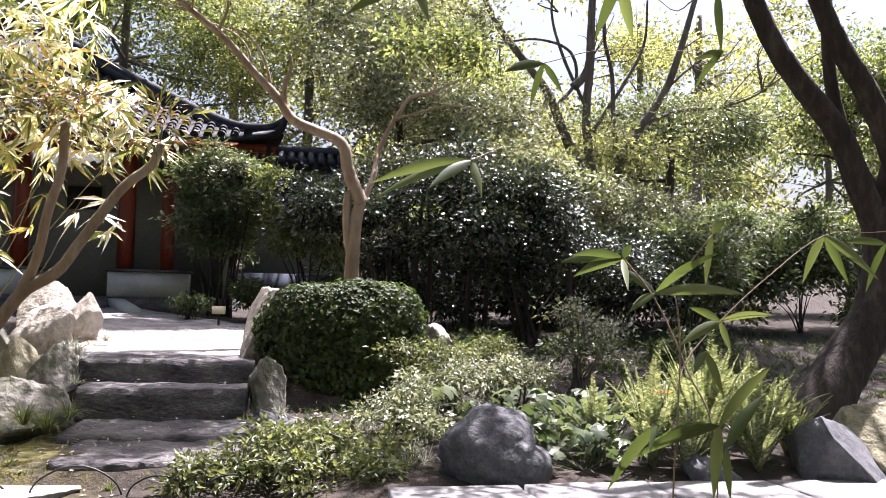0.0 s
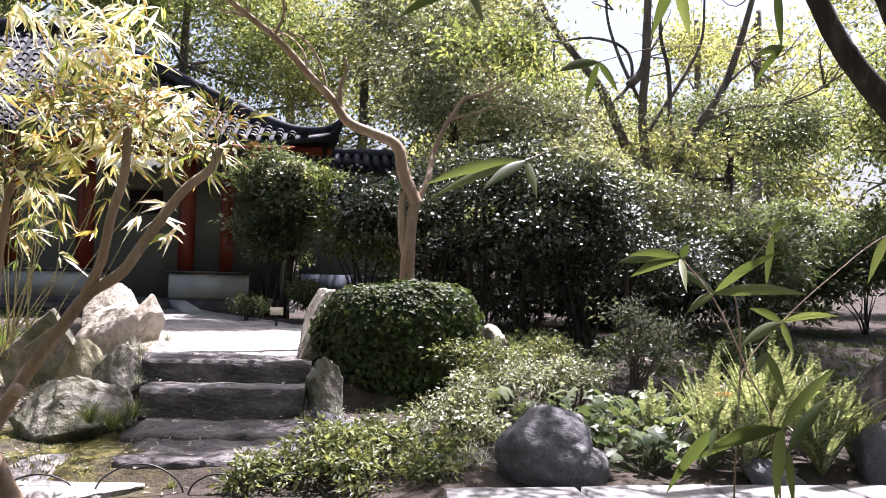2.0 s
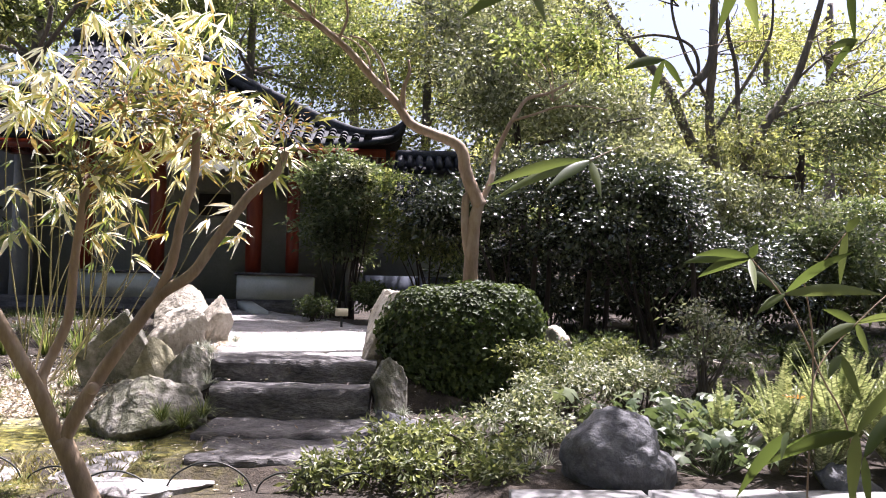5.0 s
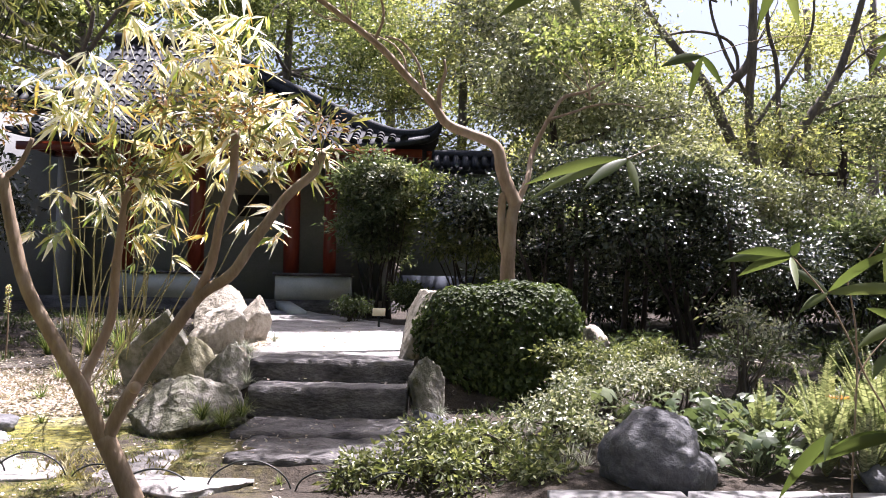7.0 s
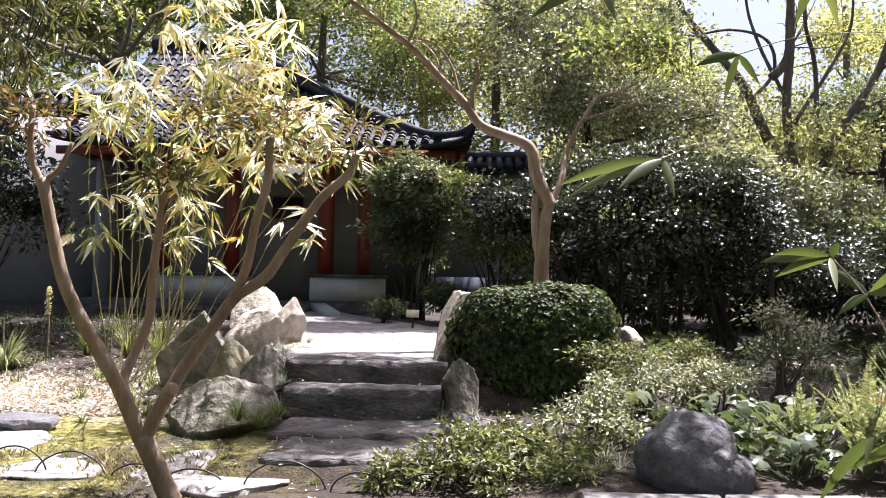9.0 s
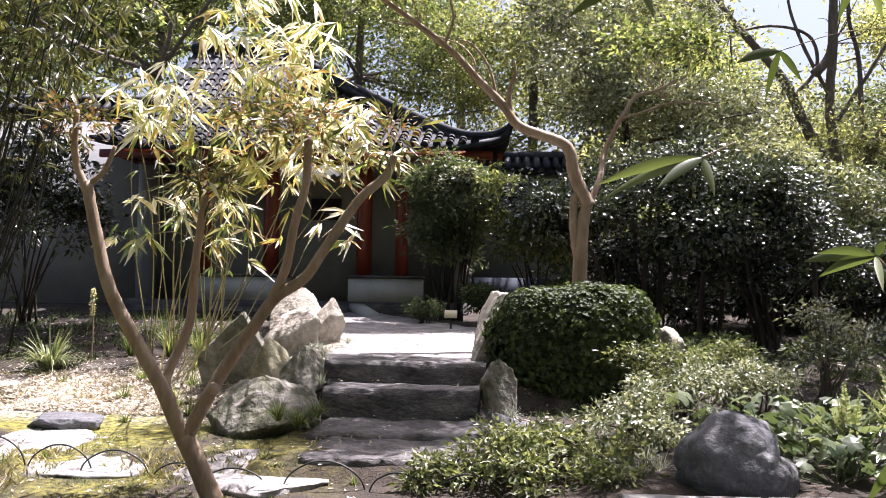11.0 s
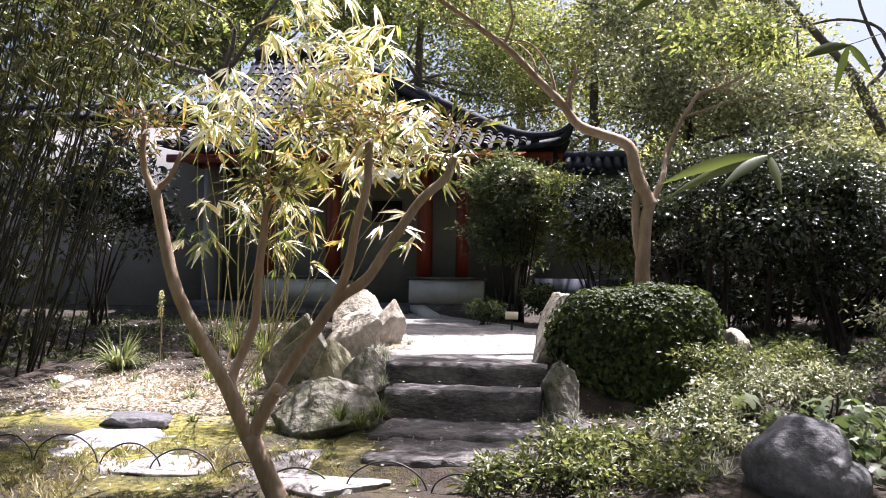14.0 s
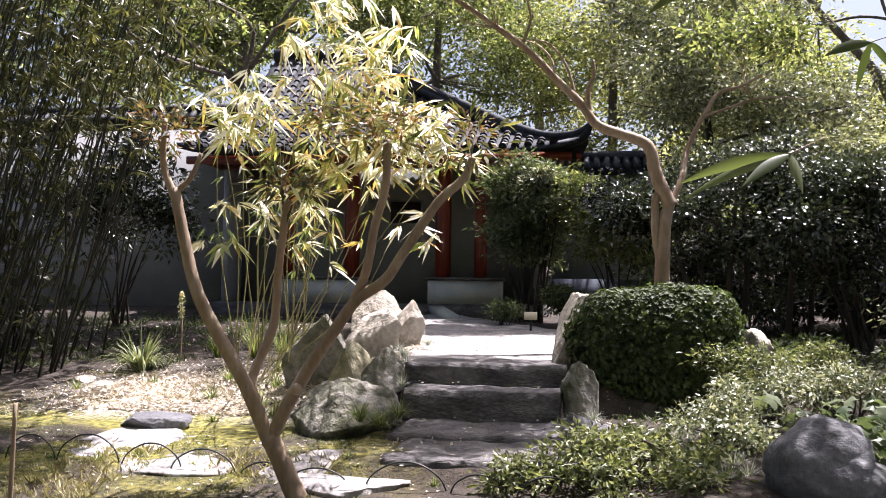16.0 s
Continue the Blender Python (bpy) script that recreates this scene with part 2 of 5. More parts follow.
    F = np.concatenate([np.stack([i, i + 2, i + 1], 1), np.stack([i, i + 3, i + 2], 1), np.stack([i + 1, i + 2, i + 4], 1), np.stack([i + 2, i + 3, i + 4], 1)])
    return V, F


def rand_dirs(rng, n):
    return unit(rng.normal(size=(n, 3)))


def lobed(rng, ellipsoids, m, r):
    """Breaks big rounded forms into many uneven lobes, so that light and gaps show between them."""
    out = []
    for e in ellipsoids:
        e = np.array(e, float)
        k = max(3, int(m * rng.uniform(0.8, 1.2)))
        d = rand_dirs(rng, k)
        d[:, 2] = np.where(d[:, 2] < -0.5, -d[:, 2], d[:, 2])
        c = e[:3] + d * e[3:] * rng.uniform(0.35, 0.95, (k, 1))
        s = r * rng.uniform(0.6, 1.3, (k, 1))
        g = (e[3] * e[4] * e[5]) ** (1 / 3)
        out += [tuple(np.concatenate([p, q * g * np.array((1.2, 1.1, 0.7))])) for p, q in zip(c, s)]
    return out


def cloud(rng, ellipsoids, clumps, per, spread, size, ratio=0.45, up=0.6, hollow=0.55, droop=0.15, lobes=16, lobe_r=0.36, tilt=(0, 0)):
    """Foliage: leaves in small clumps over lobed forms (cx, cy, cz, rx, ry, rz), thicker towards the outside and top."""
    if lobes:
        ellipsoids = lobed(rng, ellipsoids, lobes, lobe_r)
    vol = np.array([e[3] * e[4] * e[5] for e in ellipsoids]) ** 0.67
    pick = rng.choice(len(ellipsoids), size=clumps, p=vol / vol.sum())
    E = np.array(ellipsoids)[pick]
    d = rand_dirs(rng, clumps)
    flip = (d[:, 2] < 0) & (rng.random(clumps) < 0.45)
    d[flip, 2] *= -1
    rad = (hollow + (1 - hollow) * rng.random(clumps) ** 0.7)[:, None]
    c = E[:, :3] + d * rad * E[:, 3:]
    cc = np.repeat(c, per, 0)
    out = np.repeat(d, per, 0)
    n = len(cc)
    off = rng.normal(size=(n, 3)) * spread * np.array((1, 1, 0.6))
    p = cc + off
    ax = unit(off / spread * 0.6 + out * 0.5 + rng.normal(size=(n, 3)) * 0.6)
    # tilt leans the blades so that they mirror the sun
    nr = unit(np.array((*tilt, up)) + out * 0.35 + rng.normal(size=(n, 3)) * 0.5)
    L = size * rng.uniform(0.6, 1.4, n)
    return blades(p, ax, nr, L, L * ratio, droop=droop)


def shell(rng, c, r, n, size, ratio, power=3.0, up=0.2, lift=0.04, zmin=None, squash=None):
    """Leaves laid over a rounded block."""
    d = rand_dirs(rng, n)
    k = (np.abs(d) ** power).sum(1) ** (-1 / power)
    q = d * k[:, None]
    nr = unit(np.sign(q) * np.abs(q) ** (power - 1) / np.array(r))
    bump_ = np.array([noise.noise(Vector(a * 3.1)) for a in q])
    p = np.array(c) + q * np.array(r) * (1 + 0.09 * bump_[:, None]) + nr * rng.uniform(-0.5, 1, (n, 1)) * lift
    if zmin is not None:
        ok = p[:, 2] > zmin
        p, nr, n = p[ok], nr[ok], int(ok.sum())
    ax = unit(np.cross(nr, rng.normal(size=(n, 3))) + np.array((0, 0, -0.5)) + nr * 0.35)
    nn = unit(nr + rng.normal(size=(n, 3)) * 0.4 + np.array((0, 0, up)))
    L = size * rng.uniform(0.6, 1.35, n)
    return blades(p, ax, nn, L, L * ratio)


def merge(*vf):
    V, F, o = [], [], 0
    for v, f in vf:
        V.append(v), F.append(f + o)
        o += len(v)
    return np.concatenate(V), np.concatenate(F)


def foliage(name, vf, mat, parent=None, label=""):
    return raw(name, vf[0].tolist(), vf[1].tolist(), mat, parent, label)


def rockmesh(seed, size, cuts=7, rough=0.16, sub=4, planes=()):
    """A weathered boulder with broken facets, fitted to the half-sizes given; planes: extra (normal, distance) cuts."""
    rng = np.random.default_rng(seed)
    bm = bmesh.new()
    bmesh.ops.create_icosphere(bm, subdivisions=sub, radius=1.0)
    N = list(rand_dirs(rng, cuts)) + [unit(np.array(p[0], float)) for p in planes]
    D = list(rng.uniform(0.5, 0.82, cuts)) + [p[1] for p in planes]
    o = Vector(rng.uniform(-20, 20, 3))
    out = []
    for v in bm.verts:
        c = np.array(v.co)
        for n_k, d_k in zip(N, D):
            e = c @ n_k - d_k
            if e > 0:
                c = c - n_k * e * 0.98
        q = Vector(c)
        h = noise.fractal(q * 1.3 + o, 1.0, 2.1, 3) * rough * 0.7 + noise.fractal(q * 6 + o, 0.8, 2.1, 5) * rough * 0.3
        crack = max(0.0, 1 - abs(noise.noise(q * 1.5 - o)) * 14) * rough * 0.4
        pit = max(0.0, noise.noise(q * 3.1 + o * 2) - 0.45) * rough * 2.0
        out.append(q * (1 + h - crack - pit))
    A = np.array(out)
    lo, hi = A.min(0), A.max(0)
    A = ((A - lo) / (hi - lo) * 2 - 1) * np.array(size)
    for v, c in zip(bm.verts, A):
        v.co = c
    return bm


def rock(name, label, loc, size, seed, mat, turn=(0, 0, 0), cuts=11, rough=0.1, sub=5, planes=(), group="garden boulders"):
    ob = link(name, rockmesh(seed, size, cuts, rough, sub, planes), mat)
    ob.matrix_world = pose(*loc, *turn)
    return tagged(ob, label, "rock", group)


def slab(x0, x1, y0, y1, z0, z1, seed, nx=36, ny=10, nz=5, rough=0.02, round_=0.03):
    """A rough-hewn stone slab with worn edges."""
    bm = bmesh.new()
    box(bm, 0, 1, 0, 1, 0, 1)
    for ax, n in ((0, nx), (1, ny), (2, nz)):
        for k in range(1, n):
            pl = [0, 0, 0]
            pl[ax] = k / n
            nm = [0, 0, 0]
            nm[ax] = 1
            bmesh.ops.bisect_plane(bm, geom=bm.verts[:] + bm.edges[:] + bm.faces[:], plane_co=pl, plane_no=nm)
    o = Vector((seed * 7.1, seed * 3.3, seed * 1.7))
    for v in bm.verts:
        p = Vector((x0 + v.co.x * (x1 - x0), y0 + v.co.y * (y1 - y0), z0 + v.co.z * (z1 - z0)))
        ey = min(p.y - y0, y1 - p.y)
        ez = z1 - p.z
        ex = min(p.x - x0, x1 - p.x)
        if ez < round_ and (ey < 1e-4 or ex < 1e-4):
            p.y += (0.5 if p.y < (y0 + y1) / 2 else -0.5) * round_ * (ey < 1e-4)
        nn = noise.fractal(p * 4 + o, 1.0, 2.0, 4)
        n2 = noise.noise(p * 1.7 + o)
        p.y += (nn * rough + n2 * rough * 1.6) * (1 if ey < 1e-4 else 0.2)
        p.z += (noise.fractal(p * 5 - o, 1, 2, 3) * rough * 0.6 + n2 * rough * 0.6) * (v.co.z > 0.5)
        p.x += noise.noise(p * 3 - o) * rough * 2 * (ex < 1e-4)
        v.co = p
    return bm


def strap_tuft(rng, c, n, length, width, spread=0.9, seg=4, lean=(0, 0)):
    """Arching strap leaves from one crown."""
    V, F = [], []
    for _ in range(n):
        a = rng.uniform(0, 2 * math.pi)
        L, wd = length * rng.uniform(0.6, 1.2), width * rng.uniform(0.7, 1.2)
        out = np.array((math.cos(a), math.sin(a), 0))
        sd_ = np.array((-math.sin(a), math.cos(a), 0))
        arch = rng.uniform(0.3, 1.0) * spread
        b = len(V)
        base = np.array(c) + out * rng.uniform(0, 0.2) * length * 0.3
        for k in range(seg + 1):
            t = k / seg
            p = base + out * L * arch * t + np.array((lean[0], lean[1], 0)) * t * t * L + np.array((0, 0, 1)) * L * (t * (1.15 - 0.35 * arch) - t * t * 0.95 * arch)
            w_ = wd * (1 - t) ** 0.6 * 0.5
            V += [p - sd_ * w_, p + sd_ * w_]
        for k in range(seg):
            F.append((b + 2 * k, b + 2 * k + 1, b + 2 * k + 3, b + 2 * k + 2))
    return V, F


# ---- ground ----
GY = (-60, 1.5, 3.5, 4.2, 4.8, 5.7, 6.6, 7.5, 9.6, 13, 16, 30, 45, 900)
GZ = (-0.8, -0.65, -0.25, -0.10, -0.04, 0.02, 0.12, 0.22, 0.42, 0.70, 0.85, 3.4, 5.0, 6.0)


def landing_z(y):
    return float(np.interp(y, (6.4, 6.9, 7.1, 9.6, 13), (0.35, 0.392, 0.42, 0.535, 0.71)))


def ground_z(x, y):
    z = float(np.interp(y, GY, GZ))
    if 3.3 < y < 9 and x > 0.2:
        z += 0.10 * min(1, (x - 0.2) / 0.5) * min(1, (y - 3.3) / 0.6) * max(0.15, min(1, (6.3 - y) / 0.9))
    if -1.25 < x < 0.45 and 4.6 < y < 6.1:
        z = max(z, 0.035 * min(1, (y - 4.6) / 0.3))
    # raised shoulder beside the landing
    if y > 6.3:
        k = max(0.0, 1 - max(0.0, abs(x + 0.75) - 0.75) / 0.9) * min(1.0, (y - 6.3) / 0.25)
        z = z * (1 - k) + max(z, landing_z(y) - 0.03) * k
    return z


def grow(x, y):
    """Height of the ground with its small unevenness."""
    q = Vector((x, y, 0))
    return ground_z(x, y) + 0.02 * noise.fractal(q * 1.7, 1, 2, 3)


def axis_steps(parts_):
    out = []
    for a, b, n in parts_:
        out += list(np.linspace(a, b, n, endpoint=False))
    return out + [parts_[-1][1]]


xs = axis_steps([(-600, -20, 8), (-20, -7, 26), (-7, 5, 150), (5, 20, 30), (20, 600, 8)])
ys = axis_steps([(-60, 1, 8), (1, 3.4, 12), (3.4, 10, 120), (10, 18, 40), (18, 50, 24), (50, 900, 8)])
gv = [(x, y, grow(x, y)) for y in ys for x in xs]
nx_ = len(xs)
gf = [(j * nx_ + i, j * nx_ + i + 1, (j + 1) * nx_ + i + 1, (j + 1) * nx_ + i) for j in range(len(ys) - 1) for i in range(nx_ - 1)]
ground = raw("ground", gv, gf, M_SOIL, smooth=True)
tagged(ground, "dark soil with leaf litter and yellow-green moss", "ground", kind="structure")
# moss grows in patches over the soil
n_, l_ = M_SOIL.node_tree.nodes, M_SOIL.node_tree.links
p_ = n_["Principled BSDF"]
old = p_.inputs["Base Color"].links[0].from_socket
tc_ = n_.new("ShaderNodeTexCoord")
nz_ = n_.new("ShaderNodeTexNoise")
nz_.inputs["Scale"].default_value, nz_.inputs["Detail"].default_value = 1.1, 5
l_.new(tc_.outputs["Object"], nz_.inputs["Vector"])
rp_ = n_.new("ShaderNodeValToRGB")
rp_.color_ramp.elements[0].position, rp_.color_ramp.elements[1].position = 0.44, 0.56
l_.new(nz_.outputs[0], rp_.inputs[0])
mx_ = n_.new("ShaderNodeMix")
mx_.data_type = "RGBA"
nm_ = n_.new("ShaderNodeTexNoise")
nm_.inputs["Scale"].default_value = 25
l_.new(tc_.outputs["Object"], nm_.inputs["Vector"])
rm_ = n_.new("ShaderNodeValToRGB")
rm_.color_ramp.elements[0].position, rm_.color_ramp.elements[1].position = 0.35, 0.65
rm_.color_ramp.elements[0].color, rm_.color_ramp.elements[1].color = (0.06, 0.062, 0.014, 1), (0.27, 0.24, 0.045, 1)
l_.new(nm_.outputs[0], rm_.inputs[0])
sx_ = n_.new("ShaderNodeSeparateXYZ")
l_.new(tc_.outputs["Object"], sx_.inputs[0])
fac_ = rp_.outputs[0]
for axis_, lo_, hi_ in ((0, -0.7, -1.3), (1, 6.6, 5.9)):
    mr_ = n_.new("ShaderNodeMapRange")
    mr_.inputs[1].default_value, mr_.inputs[2].default_value = lo_, hi_
    l_.new(sx_.outputs[axis_], mr_.inputs[0])
    mu_ = n_.new("ShaderNodeMath")
    mu_.operation = "MULTIPLY"
    l_.new(fac_, mu_.inputs[0]), l_.new(mr_.outputs[0], mu_.inputs[1])
    fac_ = mu_.outputs[0]
l_.new(fac_, mx_.inputs[0]), l_.new(old, mx_.inputs[6]), l_.new(rm_.outputs[0], mx_.inputs[7])
# pale litter belt between moss and grove, with the sun's whitening painted in
col_ = mx_.outputs[2]
nl_ = n_.new("ShaderNodeTexNoise")
nl_.inputs["Scale"].default_value, nl_.inputs["Detail"].default_value = 2.6, 8
l_.new(tc_.outputs["Object"], nl_.inputs["Vector"])
rl_ = n_.new("ShaderNodeValToRGB")
rl_.color_ramp.elements[0].position, rl_.color_ramp.elements[1].position = 0.38, 0.55
l_.new(nl_.outputs[0], rl_.inputs[0])
fac_ = rl_.outputs[0]
for axis_, lo_, hi_ in ((0, -1.5, -1.9), (0, -4.2, -3.6), (1, 5.7, 6.2), (1, 7.8, 7.3)):
    mr_ = n_.new("ShaderNodeMapRange")
    mr_.inputs[1].default_value, mr_.inputs[2].default_value = lo_, hi_
    l_.new(sx_.outputs[axis_], mr_.inputs[0])
    mu_ = n_.new("ShaderNodeMath")
    mu_.operation = "MULTIPLY"
    l_.new(fac_, mu_.inputs[0]), l_.new(mr_.outputs[0], mu_.inputs[1])
    fac_ = mu_.outputs[0]
ml_ = n_.new("ShaderNodeMix")
ml_.data_type = "RGBA"
rc_ = n_.new("ShaderNodeValToRGB")
rc_.color_ramp.elements[0].position, rc_.color_ramp.elements[1].position = 0.36, 0.6
rc_.color_ramp.elements[0].color, rc_.color_ramp.elements[1].color = (0.3, 0.26, 0.225, 1), (0.66, 0.63, 0.58, 1)
l_.new(nm_.outputs[0], rc_.inputs[0])
l_.new(fac_, ml_.inputs[0]), l_.new(col_, ml_.inputs[6]), l_.new(rc_.outputs[0], ml_.inputs[7])
l_.new(ml_.outputs[2], p_.inputs["Base Color"])

# landing of pale stone that climbs gently to the pavilion
bm = bmesh.new()
rows_ = []
for j in range(60):
    y = 6.75 + 5.95 * j / 59
    xl = np.interp(y, (6.4, 7.2, 9.6, 12.7), (-1.3, -1.42, -1.75, -3.1)) + 0.05 * noise.noise((y * 2, 0, 3))
    xr = np.interp(y, (6.4, 7.2, 9.6, 12.7), (-0.1, -0.05, 0.1, -1.9)) + 0.05 * noise.noise((y * 2, 5, 3))
    rows_.append([bm.verts.new((xl + (xr - xl) * i / 24, y, landing_z(y) + 0.012 * noise.fractal(Vector((i * 0.2, y * 3, 0)), 1, 2, 3))) for i in range(25)])
for a, b in zip(rows_, rows_[1:]):
    for i in range(24):
        bm.faces.new((a[i], a[i + 1], b[i + 1], b[i]))
r = bmesh.ops.extrude_face_region(bm, geom=bm.faces[:])
for v in r["geom"]:
    if isinstance(v, bmesh.types.BMVert):
        v.co.z -= 0.12
bmesh.ops.recalc_face_normals(bm, faces=bm.faces[:])
tagged(link("pavement", bm, M_PATH), "pale worn stone landing leading to the pavilion", "pavement", kind="structure")

# stone steps
tagged(link("stone_step", slab(-1.2, -0.08, 6.42, 7.0, 0.24, 0.415, 1)  , M_STEP), "rough-hewn grey stone slab step under the landing", "step", "garden steps")
tagged(link("stone_step", slab(-1.15, -0.1, 6.0, 6.55, 0.03, 0.262, 2), M_STEP), "lower rough-hewn grey stone step with dark face", "step", "garden steps")
tagged(link("paving_slab", slab(-1.12, 0.25, 5.3, 6.12, -0.12, 0.07, 3, rough=0.03), M_STEP), "wide uneven stone slab below the steps", "slab", "garden steps")
tagged(link("paving_slab", slab(-0.98, 0.1, 4.62, 5.33, -0.16, 0.042, 4, rough=0.035), M_STEP), "cracked grey stone slab with dappled light", "slab", "garden steps")
for k, (label, loc, size, turn, mt) in enumerate((
        ("flat pale stone set in moss", (-1.3, 4.72, -0.115), (0.4, 0.5, 0.085), 20, M_PATH),
        ("long flat pale stone beside the path", (-2.1, 5.0, -0.108), (0.56, 0.5, 0.085), 5, M_PATH),
        ("flat pale stone with a worn edge", (-2.75, 5.2, -0.085), (0.4, 0.42, 0.08), -12, M_PATH),
        ("dark low stone set in moss", (-2.72, 5.66, -0.0), (0.24, 0.14, 0.09), 5, M_ROCKD))):
    ob = tagged(link("flat_stone", rockmesh(21 + k, size, 9, 0.1, 5, (((0.02, 0.02, 1), 0.3),)), mt), label, "rock", "garden boulders")
    ob.matrix_world = pose(*loc, 4, 0, turn)

# ---- pale paving along the front ----
kerb = thing("pavement", "pale paving slabs with thin joints", "pavement", kind="structure")
for k in range(6):
    x0 = 0.56 + 0.62 * k
    b_ = slab(x0, x0 + 0.6, 3.1, 4.06 + 0.02 * (k > 0), -0.08, 0.022, 30 + k, 8, 8, 2, 0.008, 0.01)
    part("paving_slab", b_, M_PAVE, kerb)

# ---- pavilion ----
pav = thing("pavilion", "red-columned garden pavilion with grey tiled hip roof", "pavilion", (0, 0, 0))
FL = 0.82
bm = box(bmesh.new(), -5.3, -0.4, 12.5, 17.6, 0.4, FL, 0.01)
part("plinth", bm, M_STEP, pav, "dark stone base of the pavilion")
bm = box(bmesh.new(), -3.0, -2.05, 12.2, 12.52, 0.5, FL - 0.1, 0.012)
part("step", bm, M_STEP, pav)
bm = bmesh.new()
box(bm, -1.95, -1.3, 0, 1, 0, 1)
for v in bm.verts:
    f = v.co.y
    v.co.y = 12.52 - (1 - f) * 0.9
    v.co.x = (-2.06 if v.co.x < -1.6 else -1.86) + (1 - f) * 0.35
    v.co.z = (FL - 0.02 if f > 0.5 else 0.68) - (1 - v.co.z) * 0.09
part("ramp", bm, M_BENCH, pav, "pale sloping stone ramp side")
for x0, x1 in ((-4.3, -2.98), (-2.08, -1.05)):
    bench = part("bench_wall", box(bmesh.new(), x0, x1, 12.55, 13.0, FL, 1.15, 0.01), M_BENCH, pav, "pale stone seat wall")
    part("coping", box(bmesh.new(), x0 - 0.03, x1 + 0.03, 12.52, 13.03, 1.15, 1.19, 0.012), M_STEP, bench)
for x in (-4.2, -3.24, -1.9, -1.36):
    bm = bmesh.new()
    tube(bm, [(x, 12.8, 1.17 if x < -1.0 else FL), (x, 12.8, 3.2)], 0.095 if x > -1.7 else 0.115, 0.09 if x > -1.7 else 0.11, 16, 3)
    part("column", bm, M_RED, pav, "round red lacquered column")
part("back_wall", box(bmesh.new(), -5.2, -0.5, 13.5, 13.65, FL, 3.3), M_WALLG, pav, "grey-green plastered wall")
part("side_wall", box(bmesh.new(), -0.62, -0.5, 13.0, 14.5, FL, 3.3), M_WALLG, pav)
part("side_wall", box(bmesh.new(), -5.3, -5.18, 13.0, 14.5, FL, 3.3), M_WHITE, pav)
part("ceiling", box(bmesh.new(), -5.2, -0.5, 12.75, 14.5, 3.12, 3.16), M_DARK, pav)
win = part("window", box(bmesh.new(), -2.81, -2.35, 13.44, 13.5, 2.04, 2.36, 0.006), M_DARK, pav, "dark opening in the wall")
part("window_frame", box(bmesh.new(), -2.84, -2.32, 13.46, 13.5, 2.01, 2.39), M_WALLG, win)
part("beam", box(bmesh.new(), -5.3, -0.45, 12.7, 12.9, 2.78, 2.98, 0.01), M_RED, pav, "red eave beam")
part("beam", box(bmesh.new(), -0.58, -0.42, 12.7, 17.0, 2.78, 2.98, 0.01), M_RED, pav, "red eave beam")
RX0, RX1, RY0, RY1, ZE, ZA = -5.6, 0.02, 12.05, 20.05, 2.92, 5.3
RD = 4.0                              # run of each slope


def roof_pt(face, q, s):
    """Roof surface: face 0 is the front, 1 the east side; q along the eave, s up the slope."""
    u = (q - RX0) / (RX1 - RX0) if face == 0 else 1 - (q - RY0) / (RY1 - RY0)
    e = abs(2 * u - 1)
    z = ZE + (ZA - ZE) * (0.56 * s + 0.44 * s * s) + 0.12 * e ** 7 * max(0, 1 - s * 3.2) ** 2
    if face == 0:
        return np.array((q, RY0 + RD * s - 0.12 * e ** 7 * (1 - s), z))
    return np.array((RX1 - RD * s + 0.12 * e ** 7 * (1 - s), q, z))


roof = None
for face in (0, 1, 2):
    bm = bmesh.new()
    g_ = []
    for j in range(13):
        s_ = j / 12
        lo, hi = (RX0, RX1 - RD * s_) if face != 1 else (RY0 + RD * s_, RY1 - RD * s_ + 0.001)
        row = [Vector(roof_pt(0 if face == 2 else face, lo + (hi - lo) * k / 24, s_)) for k in range(25)]
        if face == 2:
            row = [Vector((p.x, RY0 + RY1 - p.y, p.z)) for p in row]
        g_.append([bm.verts.new(p) for p in row])
    for a, b in zip(g_, g_[1:]):
        for k in range(24):
            bm.faces.new((a[k], a[k + 1], b[k + 1], b[k]))
    r = bmesh.ops.extrude_face_region(bm, geom=bm.faces[:])
    for v in r["geom"]:
        if isinstance(v, bmesh.types.BMVert):
            v.co.z -= 0.07
    bmesh.ops.recalc_face_normals(bm, faces=bm.faces[:])
    o = part("roof" if face == 0 else "roof_slope", bm, M_TILE, pav, "grey tiled roof slope")
    if face == 0:
        roof = o
# rolls of half-round tiles, each tile lapping over the one below
for face in (0, 1):
    lo, hi = (RX0, RX1) if face == 0 else (RY0, RY1)
    cnt = int((hi - lo) / 0.17)
    for i in range(1, cnt):
        q = lo + (hi - lo) * i / cnt
        smax = min(1.0, (RX1 - q) / RD) if face == 0 else min(q - RY0, RY1 - q) / RD
        if smax < 0.06 or (face == 1 and q > 16):
            continue
        steps = max(2, int(smax * 4.6 / 0.21))
        bm = bmesh.new()
        for k in range(steps):
            a, b = roof_pt(face, q, smax * k / steps), roof_pt(face, q, smax * (k + 1) / steps)
            d = Vector(b - a).normalized()
            sdv = Vector((1, 0, 0)) if face == 0 else Vector((0, 1, 0))
            upv = sdv.cross(d)
            if upv.z < 0:
                upv = -upv
            ring = []
            for c_, rad, lift in ((a, 0.058, 0.014), (b, 0.05, -0.004)):
                ring.append([bm.verts.new(Vector(c_) + sdv * rad * math.cos(t) + upv * (rad * math.sin(t) + lift)) for t in (0, 0.63, 1.26, 1.89, 2.51, 3.14)])
            for j in range(5):
                bm.faces.new((ring[0][j], ring[0][j + 1], ring[1][j + 1], ring[1][j]))
            bm.faces.new(ring[0])
